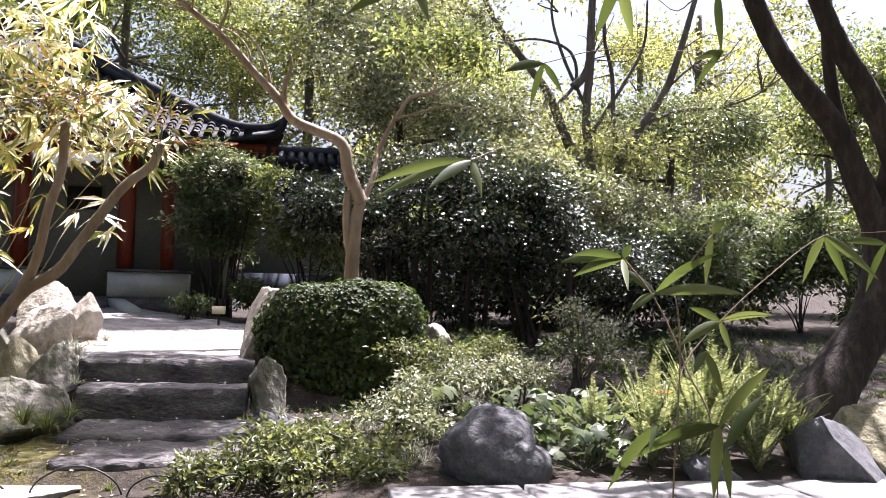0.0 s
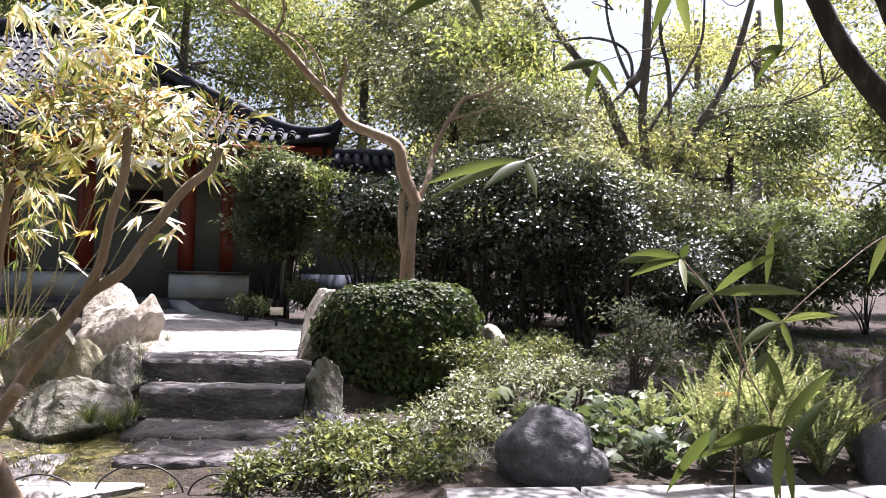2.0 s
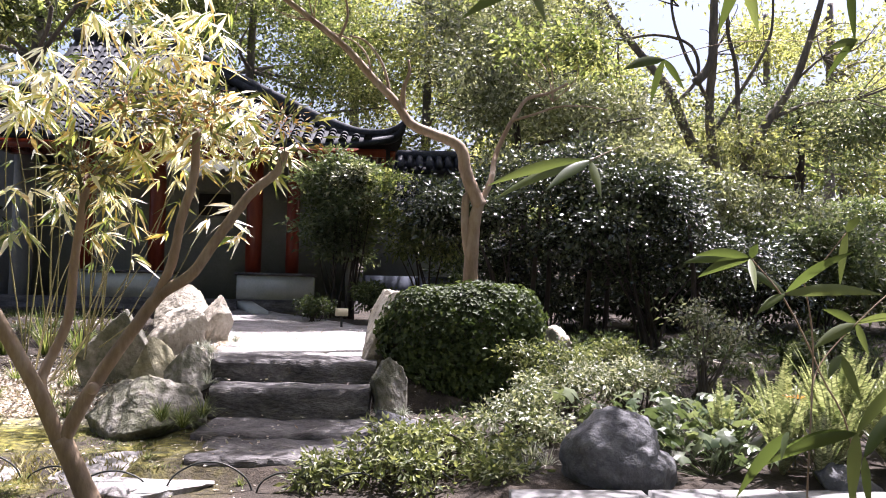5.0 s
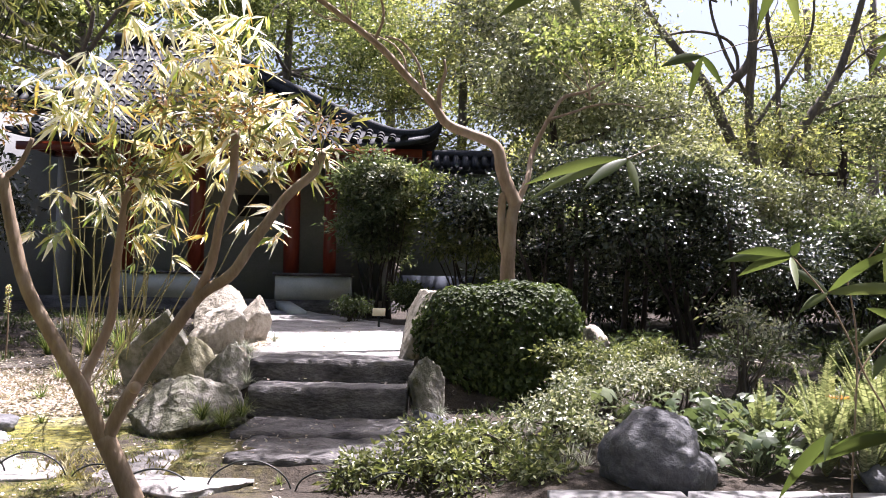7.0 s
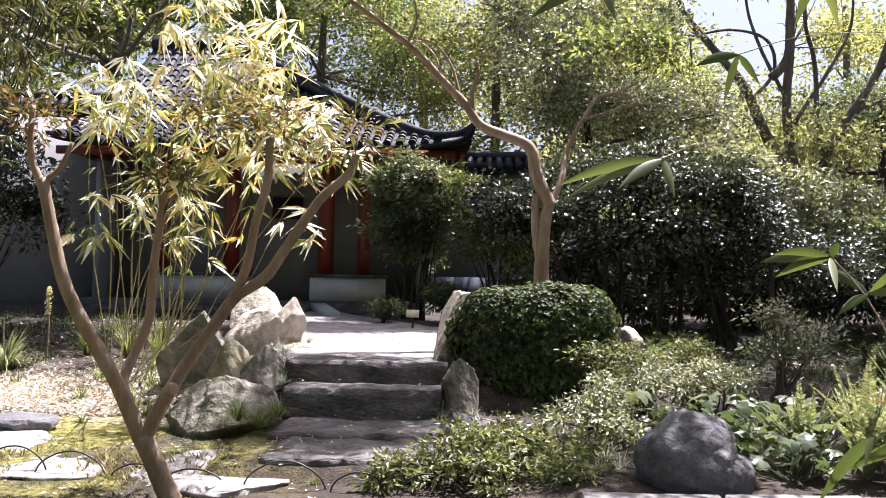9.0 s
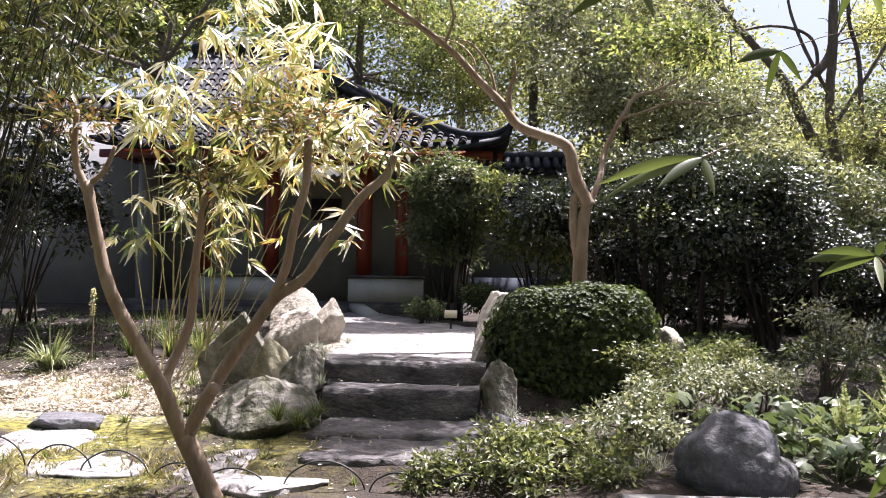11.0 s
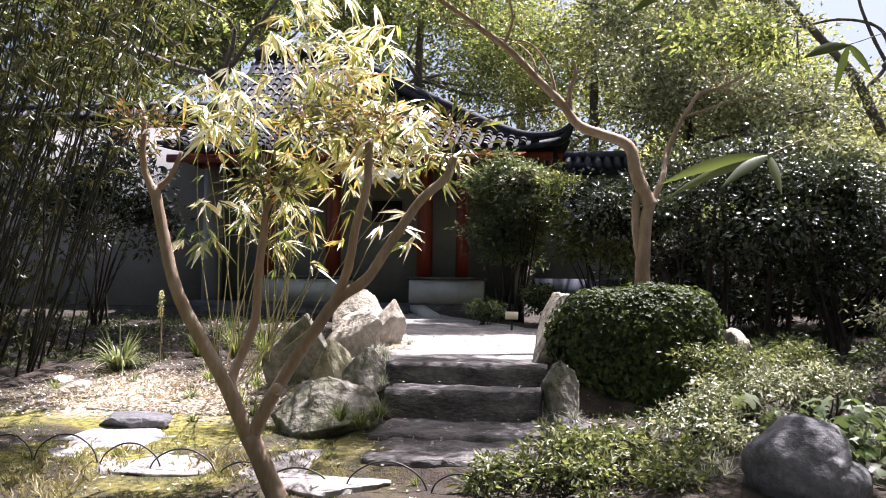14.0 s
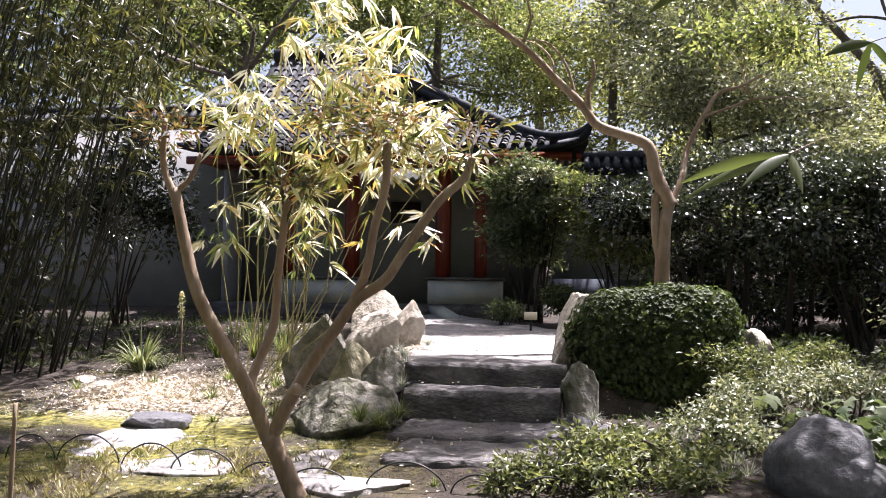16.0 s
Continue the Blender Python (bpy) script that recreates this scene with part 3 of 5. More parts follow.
        part("tile_roll", bm, M_TILE, roof)
# upswept hip ridge, built up of a round cap on a flat course
for rr, dz, lab in ((0.06, 0.1, "upswept dark ridge with curled tip"), (0.085, 0.0, "course under the ridge")):
    bm = bmesh.new()
    tube(bm, [(-4.0, 16.07, 5.3 + dz), (-2.48, 14.58, 4.29 + dz), (-1.47, 13.57, 3.65 + dz), (-1.0, 13.1, 3.36 + dz), (-0.49, 12.59, 3.1 + dz), (-0.1, 12.2, 3.02 + dz), (0.09, 12.01, 3.06 + dz), (0.17, 11.93, 3.2 + dz * 0.3)], rr, 0.03, 8, 8, power=4)
    part("hip_ridge", bm, M_TILE, roof, lab)
bm = bmesh.new()
tube(bm, [(-4.0, 16.07, 5.4), (RX0, 16.07, 5.4)], 0.13, 0.13, 8, 2)
part("main_ridge", bm, M_TILE, roof)
bm = bmesh.new()
for p in ((RX0 + 0.1, 12.6, 2.9), (RX0 + 0.1, 19.5, 2.9), (RX0 + 0.1, 16.07, 5.2)):
    bm.verts.new(p)
bm.faces.new(bm.verts[:])
r = bmesh.ops.extrude_face_region(bm, geom=bm.faces[:])
for v in r["geom"]:
    if isinstance(v, bmesh.types.BMVert):
        v.co.x += 0.15
part("gable", bm, M_WHITE, pav, "white plastered gable")
bm = box(bmesh.new(), RX0 + 0.1, RX1 - 0.1, RY0 + 0.03, RY0 + 0.09, ZE - 0.16, ZE - 0.05, 0.008)
part("fascia", bm, M_RED, pav, "red painted eave board")
bm = box(bmesh.new(), RX1 - 0.16, RX1 - 0.1, RY0 + 0.1, RY1 - 0.1, ZE - 0.16, ZE - 0.05, 0.008)
part("fascia", bm, M_RED, pav, "red painted eave board")
for i in range(23):
    x = RX0 + 0.3 + i * 0.24
    part("rafter", box(bmesh.new(), x, x + 0.07, RY0 + 0.1, 12.9, ZE - 0.14, ZE - 0.06), M_RED, pav)


def tiled_wall(name, label, x0, x1, y, z0, z1, mat):
    """A garden wall with a small tiled coping."""
    w_ = thing(name, label, "wall", kind="structure")
    part("wall_face", box(bmesh.new(), x0, x1, y, y + 0.25, z0, z1), mat, w_)
    cop = part("coping", box(bmesh.new(), x0, x1, y - 0.16, y + 0.41, z1, z1 + 0.1, 0.02), M_TILE, w_)
    bm = bmesh.new()
    pr = [[bm.verts.new((x, y + a, z1 + c)) for a, c in ((-0.15, 0.08), (0.12, 0.31), (0.39, 0.08))] for x in (x0 + 0.01, x1 - 0.01)]
    bm.faces.new(pr[0]), bm.faces.new(pr[1][::-1])
    for k in range(3):
        bm.faces.new((pr[0][k], pr[1][k], pr[1][(k + 1) % 3], pr[0][(k + 1) % 3]))
    part("tile_bed", bm, M_TILE, cop)
    bm = bmesh.new()
    tube(bm, [(x0, y + 0.12, z1 + 0.36), (x1, y + 0.12, z1 + 0.36)], 0.09, 0.09, 8, 2)
    part("ridge", bm, M_TILE, cop)
    for i in range(int((x1 - x0) / 0.17)):
        x = x0 + 0.1 + i * 0.17
        bm = bmesh.new()
        tube(bm, [(x, y - 0.2, z1 + 0.1), (x, y + 0.12, z1 + 0.33)], 0.065, 0.06, 8, 2)
        part("tile", bm, M_TILE, cop)
    return w_


tiled_wall("wall_west", "white plastered garden wall with tiled coping", -14, -5.35, 13.6, 0.4, 3.55, M_WHITE)
tiled_wall("wall_north", "grey garden gallery wall with tiled coping", -0.45, 1.35, 16.0, 0.6, 3.1, M_WALLG)
lowwall = thing("low_wall", "low blue-grey wall behind the shrubs", "wall", kind="structure")
part("wall_face", box(bmesh.new(), -0.4, 1.3, 14.6, 14.8, 0.6, 1.24, 0.01), mk("blue_grey_plaster", [(0.05, 0.06, 0.085), (0.075, 0.088, 0.12), (0.1, 0.115, 0.15)], 2, 0.85, 0.2, 30), lowwall)
for x in (2.1, 2.25, 2.4, 2.55):
    part("post", box(bmesh.new(), x, x + 0.07, 14.64, 14.7, 0.7, 1.35, 0.008), M_WHITE, lowwall)

# little sign on its stake
sg = thing("plant_sign", "small cream plant sign on a stake", "sign", (-0.5, 9.9, grow(-0.5, 9.9)))
bm = box(bmesh.new(), -0.07, 0.07, -0.006, 0.006, -0.05, 0.05, 0.004)
bmesh.ops.rotate(bm, verts=bm.verts[:], matrix=Matrix.Rotation(radians(-35), 3, "X"))
bmesh.ops.translate(bm, verts=bm.verts[:], vec=(0, 0, 0.19))
part("plate", bm, M_SIGN, sg)
part("stake", box(bmesh.new(), -0.012, 0.012, 0, 0.012, -0.05, 0.17), M_IRON, sg)


# ---- boulders ----
rock("boulder", "pale limestone boulder with hollows, sunlit top", (-1.78, 8.05, 0.66), (0.26, 0.24, 0.3), 41, M_ROCK, (0, 0, 20))
rock("boulder", "pale sunlit limestone boulder leaning on the next", (-1.48, 7.95, 0.62), (0.17, 0.2, 0.25), 42, M_ROCK, (0, 8, 20), planes=(((0.75, 0, 0.65), 0.5), ((-0.6, -0.3, 0.6), 0.6)))
rock("boulder", "broad cream limestone boulder", (-1.7, 7.5, 0.52), (0.25, 0.26, 0.27), 43, M_ROCK, (0, 0, 0), planes=(((-0.3, -0.5, 0.75), 0.5), ((0.6, -0.7, -0.1), 0.55)))
rock("boulder", "tall grey limestone boulder with flat face", (-1.95, 6.78, 0.34), (0.27, 0.26, 0.41), 44, M_ROCKG, (0, 0, 8), planes=(((-0.15, -1, 0.12), 0.4), ((-0.55, -0.1, 0.8), 0.52), ((0.7, -0.1, 0.7), 0.6)))
rock("boulder", "yellowish limestone boulder beside the steps", (-1.64, 6.46, 0.28), (0.19, 0.19, 0.28), 45, M_ROCKY, (0, 0, 0), planes=(((-0.35, -0.9, 0.2), 0.45), ((0.75, -0.3, 0.6), 0.5), ((-0.7, -0.2, 0.6), 0.6)))
rock("boulder", "grey limestone boulder touching the steps", (-1.4, 6.44, 0.27), (0.19, 0.19, 0.24), 46, M_ROCKG, (0, 22, 0), planes=(((0.5, -0.6, 0.6), 0.5),))
rock("boulder", "low mossy boulder with a hollow at the foot of the steps", (-1.47, 5.72, 0.12), (0.37, 0.32, 0.25), 47, M_ROCKG, (0, 0, 0), rough=0.14, planes=(((-0.6, -0.5, 0.6), 0.48), ((0.35, -0.75, 0.5), 0.55)))
rock("boulder", "leaning brown-grey boulder beside the ivy mound", (-0.03, 6.95, 0.62), (0.15, 0.22, 0.34), 48, M_ROCK, (0, 24, 0), planes=(((-0.8, -0.5, 0.1), 0.5),))
rock("boulder", "upright grey stone beside the steps", (0.03, 6.08, 0.22), (0.12, 0.13, 0.26), 49, M_ROCKG, (0, -14, 20), planes=(((0.2, -0.9, 0.2), 0.5),))
rock("boulder", "small grey stone by the lower slab", (0.05, 5.8, 0.06), (0.15, 0.12, 0.1), 50, M_ROCKD)
rock("boulder", "grey rock half hidden behind the ivy mound", (1.32, 7.2, 0.44), (0.17, 0.17, 0.24), 51, M_ROCK)
rock("boulder", "blue-grey rock under the leaning tree", (2.9, 4.2, 0.06), (0.24, 0.26, 0.26), 52, M_ROCKD, planes=(((0.45, -0.5, 0.7), 0.35),))
rock("boulder", "brown sunlit slab leaning by the tree foot", (3.22, 4.3, 0.12), (0.22, 0.28, 0.26), 56, M_ROCKY, (0, 18, 20), planes=(((-0.5, -0.6, 0.6), 0.35),))
rock("boulder", "dark rock among the ferns", (2.2, 4.22, 0.0), (0.15, 0.13, 0.12), 53, M_ROCKD)
rock("boulder", "pale stone on the litter", (-4.05, 7.0, 0.16), (0.12, 0.1, 0.05), 54, M_ROCK)
rock("boulder", "pale stone on the litter", (-3.75, 6.85, 0.14), (0.15, 0.12, 0.05), 55, M_ROCK)


def notched_boulder():
    """A domed boulder with a scooped bite high on its east side and a low shoulder below it."""
    bm = bmesh.new()
    bmesh.ops.create_icosphere(bm, subdivisions=5, radius=1.0)
    ang = (-180, -150, -90, -30, 0, 8, 17, 26, 42, 57, 92, 119, 148, 180)
    rad = (0.275, 0.26, 0.2, 0.285, 0.275, 0.262, 0.195, 0.215, 0.238, 0.245, 0.245, 0.25, 0.265, 0.275)
    for v in bm.verts:
        u = v.co.copy()
        a = math.degrees(math.atan2(u.z, u.x))
        r = float(np.interp(a, ang, rad))
        k = math.sqrt(max(0.0, 1 - u.y * u.y))
        r = r * k + (0.24 - r) * k * max(0.0, u.y) * 0.8
        q = Vector((math.cos(radians(a)) * r, u.y * 0.25, math.sin(radians(a)) * r))
        d = 1 + 0.13 * noise.fractal(q * 5, 1.0, 2.1, 3) + 0.035 * noise.fractal(q * 24, 0.8, 2.1, 5)
        v.co = q * d
    return bm


ball = tagged(link("round_boulder", notched_boulder(), M_ROCKD), "rounded grey boulder with a bite-shaped notch on pale paving", "rock", "garden boulders")
ball.matrix_world = pose(1.13, 4.35, 0.1)


# ---- trees ----
def tree(name, label, limbs, mat, loc_seed=0, sides=10, rough=0.03):
    """limbs: (points, radius at the start, radius at the end); the first is the trunk."""
    t = thing(name, label, "tree", tuple(limbs[0][0][0]))
    base = Vector(limbs[0][0][0])
    for i, (pts, r0, r1) in enumerate(limbs):
        bm = bmesh.new()
        tube(bm, [Vector(p) - base for p in pts], r0, r1, sides if r0 > 0.02 else 6, 8 if r0 > 0.02 else 4, rough, seed=loc_seed * 50 + i)
        part("trunk" if i == 0 else "limb", bm, mat, t)
    return t, base


def crown(t, base, rng, ell, clumps, per, spread, size, mat, **kw):
    v, f = cloud(rng, ell, clumps, per, spread, size, **kw)
    return foliage("crown", (v - np.array(base), f), mat, t)


def twigs(rng, start, ell, n, r, mat, t, base, wob=0.25):
    """Fine branches from a limb's end out into a crown."""
    for i in range(n):
        e = ell[int(rng.integers(len(ell)))]
        d = rand_dirs(rng, 1)[0]
        tip = np.array(e[:3]) + d * np.array(e[3:]) * 0.85
        s = np.array(min(start, key=lambda q: np.linalg.norm(np.array(q) - tip)))
        mid = (s + tip) / 2 + rng.normal(size=3) * wob * np.linalg.norm(tip - s) * 0.4
        bm = bmesh.new()
        tube(bm, [s - np.array(base), mid - np.array(base), tip - np.array(base)], r, r * 0.25, 5, 4)
        part("branch", bm, mat, t)


# the pruned, many-stemmed tree
rng = np.random.default_rng(5)
Y = 4.2
my, mb = tree("crepe_myrtle", "pruned smooth-barked tree with four rising stems", [
    ([(-1.27, Y, -0.16), (-1.36, Y, 0.02), (-1.45, Y, 0.2)], 0.052, 0.045),
    ([(-1.45, Y, 0.17), (-1.37, Y, 0.34), (-1.28, Y, 0.5), (-1.16, Y, 0.68), (-1.04, Y, 0.85), (-0.9, Y, 0.95), (-0.8, Y, 1.1), (-0.65, Y, 1.32), (-0.53, Y, 1.43), (-0.49, Y, 1.53)], 0.034, 0.019),
    ([(-1.06, Y, 0.83), (-0.99, Y, 1.0), (-0.955, Y, 1.2), (-0.905, Y, 1.4), (-0.9, Y, 1.62)], 0.023, 0.019),
    ] + [
    ([(-1.45, Y, 0.17), (-1.55, 4.16, 0.42), (-1.68, 4.13, 0.66), (-1.79, 4.1, 0.88), (-1.86, 4.1, 1.12), (-1.92, 4.1, 1.38)], 0.037, 0.026),
    ([(-1.92, 4.1, 1.34), (-1.98, 4.1, 1.5), (-1.98, 4.1, 1.72)], 0.021, 0.012),
    ([(-1.92, 4.1, 1.36), (-1.84, 4.1, 1.43), (-1.79, 4.1, 1.55)], 0.016, 0.010),
    ([(-1.52, 4.2, 0.36), (-1.6, 4.35, 0.46), (-1.52, 4.42, 0.72), (-1.5, 4.42, 1.0), (-1.46, 4.42, 1.36)], 0.026, 0.020)], M_BARKB, 1, 14)
heads = [(-0.49, Y, 1.6, 0.13, 0.12, 0.13), (-0.9, Y, 1.68, 0.15, 0.13, 0.12), (-1.46, 4.42, 1.42, 0.14, 0.12, 0.12), (-1.97, 4.1, 1.66, 0.14, 0.12, 0.12), (-1.16, 4.25, 1.72, 0.14, 0.12, 0.1)]
crown(my, mb, rng, heads, 90, 9, 0.035, 0.035, L_RED, ratio=0.4, lobes=0)
crown(my, mb, rng, heads, 60, 8, 0.06, 0.09, L_BAMB_SHADE, ratio=0.2, lobes=0)
for c_ in [c for c in my.children if c.name.startswith("limb")][1::2]:
    c_.data.materials[0] = M_BARK        # greyer, smoother, paler bark standing in for sun on these stems
bm = bmesh.new()
tube(bm, [(0, 0, 0), (0.0, -0.03, 0.004)], 0.03, 0.02, 10, 1)
k_ = part("knot", bm, M_BARK, my, "pruning scar")
k_.location = Vector((-1.305, Y - 0.045, 0.43)) - mb


def leaf_fans(rng, pts, per, length, ratio, mat, parent, base, spread=1.0, drop=0.9, face=(0, -0.25, 1.0)):
    """Bamboo sprays: drooping fans of long pointed leaves."""
    sprays = []
    for c in pts:
        P, A, N_, L = [], [], [], []
        d = rand_dirs(rng, 1)[0]
        d[2] = -abs(d[2]) * drop
        s = np.cross(d, (0, 0, 1.0))
        s = s / (np.linalg.norm(s) + 1e-9)
        m = int(rng.integers(per - 2, per + 3))
        for i in range(m):
            a = (i / max(1, m - 1) - 0.5) * 2.2 * spread
            ax = d * math.cos(a) + s * math.sin(a) + rng.normal(size=3) * 0.16
            P.append(np.array(c) + rng.normal(size=3) * 0.008), A.append(ax)
            N_.append(unit(np.array(face) + rng.normal(size=3) * 0.45)), L.append(length * rng.uniform(0.6, 1.2))
        L = np.array(L)
        v, f = blades(P, A, N_, L, L * ratio, 0.1, 0.25)
        sprays.append((v - np.array(base), f))
    if len(sprays) > 300:
        sprays = [merge(*sprays)]
    for vf in sprays:
        foliage("leaf_spray", vf, mat, parent)


def bamboo(name, label, rng, stems, r, mat, leafmat, fans, per, length, ratio, sway, face=(0, -0.25, 1.0)):
    """stems: (foot, head) pairs of culms."""
    base = np.array(stems[0][0])
    t = thing(name, label, "bamboo", tuple(base))
    for i, (a, b) in enumerate(stems):
        a, b = np.array(a, float), np.array(b, float)
        bm = bmesh.new()
        mid = (a + b) / 2 + np.array((*(rng.normal(size=2) * sway), 0.05))
        C = cat([a, mid, b], 8) - base
        k = len(C)
        tube(bm, C, r, r * 0.35, 6, 0)
        for j in range(2, k - 1, 2):
            q = r * (1 - 0.65 * j / k)
            tube(bm, [C[j] - (0, 0, 0.006), C[j] + (0, 0, 0.006)], q * 1.35, q * 1.35, 6, 0)
        part("culm", bm, mat, t)
    leaf_fans(rng, fans, per, length, ratio, leafmat, t, base, face=face)
    return t


# bamboo behind the pruned tree, its sunlight painted into the leaf colour
rng = np.random.default_rng(8)
stems = []
for i in range(11):
    x = -2.8 + 0.55 * rng.random()
    stems.append(((x, 6.9 + 0.6 * rng.random(), 0.15), (-1.7 + rng.random(), 4.7 + 0.4 * rng.random(), 1.3 + 0.9 * rng.random())))
fans = []
for e, n in (((-1.2, 4.6, 1.8, 0.62, 0.25, 0.36), 84), ((-1.2, 4.6, 2.2, 0.42, 0.22, 0.34), 78), ((-0.75, 4.45, 1.65, 0.38, 0.2, 0.22), 40), ((-1.4, 4.6, 1.4, 0.42, 0.2, 0.34), 34), ((-1.1, 4.6, 1.2, 0.5, 0.2, 0.2), 9), ((-1.75, 4.6, 1.9, 0.25, 0.2, 0.3), 30)):
    d = rand_dirs(rng, n) * rng.random((n, 1)) ** 0.4
    fans += list(np.array(e[:3]) + d * np.array(e[3:]))
# blades lean to mirror the sun, on top of the painted glare
bamboo("bamboo_clump", "slender bamboo, yellow-green leaves with sun glare painted in", rng, stems, 0.006, M_CULMY, L_SUNPAINT, fans, 7, 0.138, 0.155, 0.12, (0.3, -0.55, 0.75))
bt = thing("bamboo_shoot", "arching bamboo shoot, sunlit white painted on its drooping leaves", "bamboo", (-1.6, 4.5, -0.05))
for pts in ([(-1.45, 4.5, 1.1), (-1.65, 4.45, 1.4), (-1.85, 4.4, 1.33)], [(-1.4, 4.5, 1.0), (-1.6, 4.45, 1.17), (-1.83, 4.4, 1.13)]):
    bm = bmesh.new()
    tube(bm, [np.array(p) - (-1.6, 4.5, -0.05) for p in pts], 0.004, 0.002, 5, 6)
    part("culm", bm, M_CULMY, bt)
leaf_fans(np.random.default_rng(3), [(-1.82, 4.4, 1.33), (-1.78, 4.4, 1.345), (-1.72, 4.42, 1.35), (-1.8, 4.4, 1.13), (-1.74, 4.42, 1.16), (-1.9, 4.4, 1.14)], 6, 0.14, 0.18, L_SUNPAINT, bt, (-1.6, 4.5, -0.05), 0.8, face=(0.3, -0.55, 0.75))

# slim pale bamboo standing behind the boulders
rng = np.random.default_rng(9)
stems, fans = [], []
for i in range(16):
    x, y = rng.uniform(-3.25, -2.45), rng.uniform(7.7, 8.5)
    h = rng.uniform(1.7, 2.9)
    top = (x + rng.normal() * 0.22, y + rng.normal() * 0.15, h)
    stems.append(((x, y, grow(x, y) - 0.02), top))
    fans += [tuple(np.array((x, y, 0.3)) + (np.array(top) - (x, y, 0.3)) * k + rng.normal(size=3) * 0.1) for k in rng.uniform(0.45, 1.0, 5)]
bamboo("bamboo_clump", "thin pale-stemmed bamboo with sparse leaves", rng, stems, 0.008, M_CULMY, L_NEAR, fans, 5, 0.14, 0.16, 0.08)

# bamboo grove, its inner shade put into the culm and leaf colours
rng = np.random.default_rng(11)
stems, fans = [], []
for i in range(96):
    x, y = (-6.3 + 1.5 * rng.random(), rng.uniform(6.2, 8.6)) if i < 84 else (rng.uniform(-4.9, -4.45), rng.uniform(6.8, 8.2))
    h = rng.uniform(3.6, 4.8)
    stems.append(((x, y, grow(x, y) - 0.02), (x + h * rng.uniform(0.14, 0.36), y + rng.normal() * 0.3, h)))
for i in range(900):
    fans.append((rng.uniform(-6.6, -4.95), rng.uniform(6.0, 8.6), rng.uniform(0.3, 2.8)))
for i in range(1500):
    fans.append((rng.uniform(-7.4, -5.2), rng.uniform(8.2, 9.6), rng.uniform(0.3, 5.2)))
for i in range(3600):
    x, y, z = rng.uniform(-6.0, -2.7), rng.uniform(5.9, 8.4), rng.uniform(1.2, 5.0)
    if x > -3.6 and (rng.random() < 0.4 or y > 7.4):
        continue
    lo = 1.6 + max(0, x + 4.2) * 0.6 + (0.9 * rng.random() if z < 2.4 else 0)
    if z > lo:
        fans.append((x, y, z))
bamboo("bamboo_grove", "dense bamboo grove with fine leaves, shade put into its colours", rng, stems, 0.011, M_CULM, L_BAMB_SHADE, fans, 9, 0.13, 0.16, 0.15)

# S-curved pale tree behind the ivy mound
rng = np.random.default_rng(12)
Y = 8.0
st, sb = tree("garden_tree", "pale-barked tree with a twisted trunk and long leaning limb", [
    ([(0.72, Y, 0.3), (0.72, Y, 1.0), (0.735, Y, 1.4), (0.76, Y, 1.62), (0.8, Y, 1.76)], 0.072, 0.047),
    ([(0.71, Y, 1.2), (0.67, Y, 1.45), (0.665, Y, 1.72), (0.69, Y, 1.8), (0.74, Y, 1.77)], 0.038, 0.032),
    ([(0.8, Y, 1.7), (0.72, Y, 1.86), (0.66, Y, 2.02), (0.63, Y, 2.18), (0.55, Y, 2.27), (0.36, Y, 2.34), (0.16, Y, 2.43), (0.02, Y, 2.62), (-0.18, Y, 2.82), (-0.42, Y, 3.08), (-0.72, Y, 3.32), (-1.1, Y, 3.6)], 0.064, 0.024),
    ([(0.1, Y, 2.5), (0.09, Y, 2.72), (0.14, Y, 2.88), (0.13, Y, 3.0)], 0.026, 0.010),
    ([(-0.02, Y, 2.66), (-0.1, Y, 2.95), (-0.25, Y, 3.15), (-0.4, Y, 3.2)], 0.015, 0.008),
    ([(-0.5, Y, 3.15), (-0.42, Y, 3.4), (-0.5, Y, 3.7)], 0.017, 0.008),
    ([(0.8, Y, 1.72), (0.9, Y + 0.1, 1.95), (0.96, 8.30, 2.20), (1.05, 8.34, 2.42), (1.16, 8.38, 2.62), (1.27, 8.42, 2.78), (1.48, 8.46, 2.85), (1.67, 8.50, 2.96)], 0.029, 0.012),
    ([(1.12, 8.35, 2.55), (1.34, 8.39, 2.63), (1.55, 8.43, 2.71), (1.79, 8.47, 2.74), (2.06, 8.51, 2.72)], 0.014, 0.006),
    ([(-0.20, 8.00, 2.86), (-0.24, 8.04, 3.03), (-0.36, 8.08, 3.17), (-0.59, 8.12, 3.27)], 0.012, 0.006)], M_BARK, 2, 14)
# forms above four metres are unseen canopy added to dapple the steps and slabs
ell = [(-1.0, 7.4, 4.3, 1.1, 0.6, 0.3), (0.3, 7.3, 4.3, 1.0, 0.6, 0.3), (-1.0, 8.0, 3.65, 0.5, 0.4, 0.25), (1.5, 8.7, 3.3, 0.5, 0.4, 0.35), (0.45, 6.6, 4.3, 0.8, 0.55, 0.25), (0.3, 6.9, 4.5, 0.9, 0.5, 0.2), (-0.1, 6.4, 4.4, 0.6, 0.45, 0.2)]
twigs(rng, [(-0.72, Y, 3.32), (-0.4, Y, 3.2), (0.13, Y, 3.0), (1.55, 8.6, 2.8)], [ell[2], ell[3]], 8, 0.008, M_BARK, st, sb)
# two more unseen canopies, added to dapple the slabs and the landing
crown(st, sb, rng, [(0.65, 6.8, 4.65, 0.75, 0.8, 0.15)], 310, 10, 0.09, 0.075, L_TREE, ratio=0.5, lobes=8)
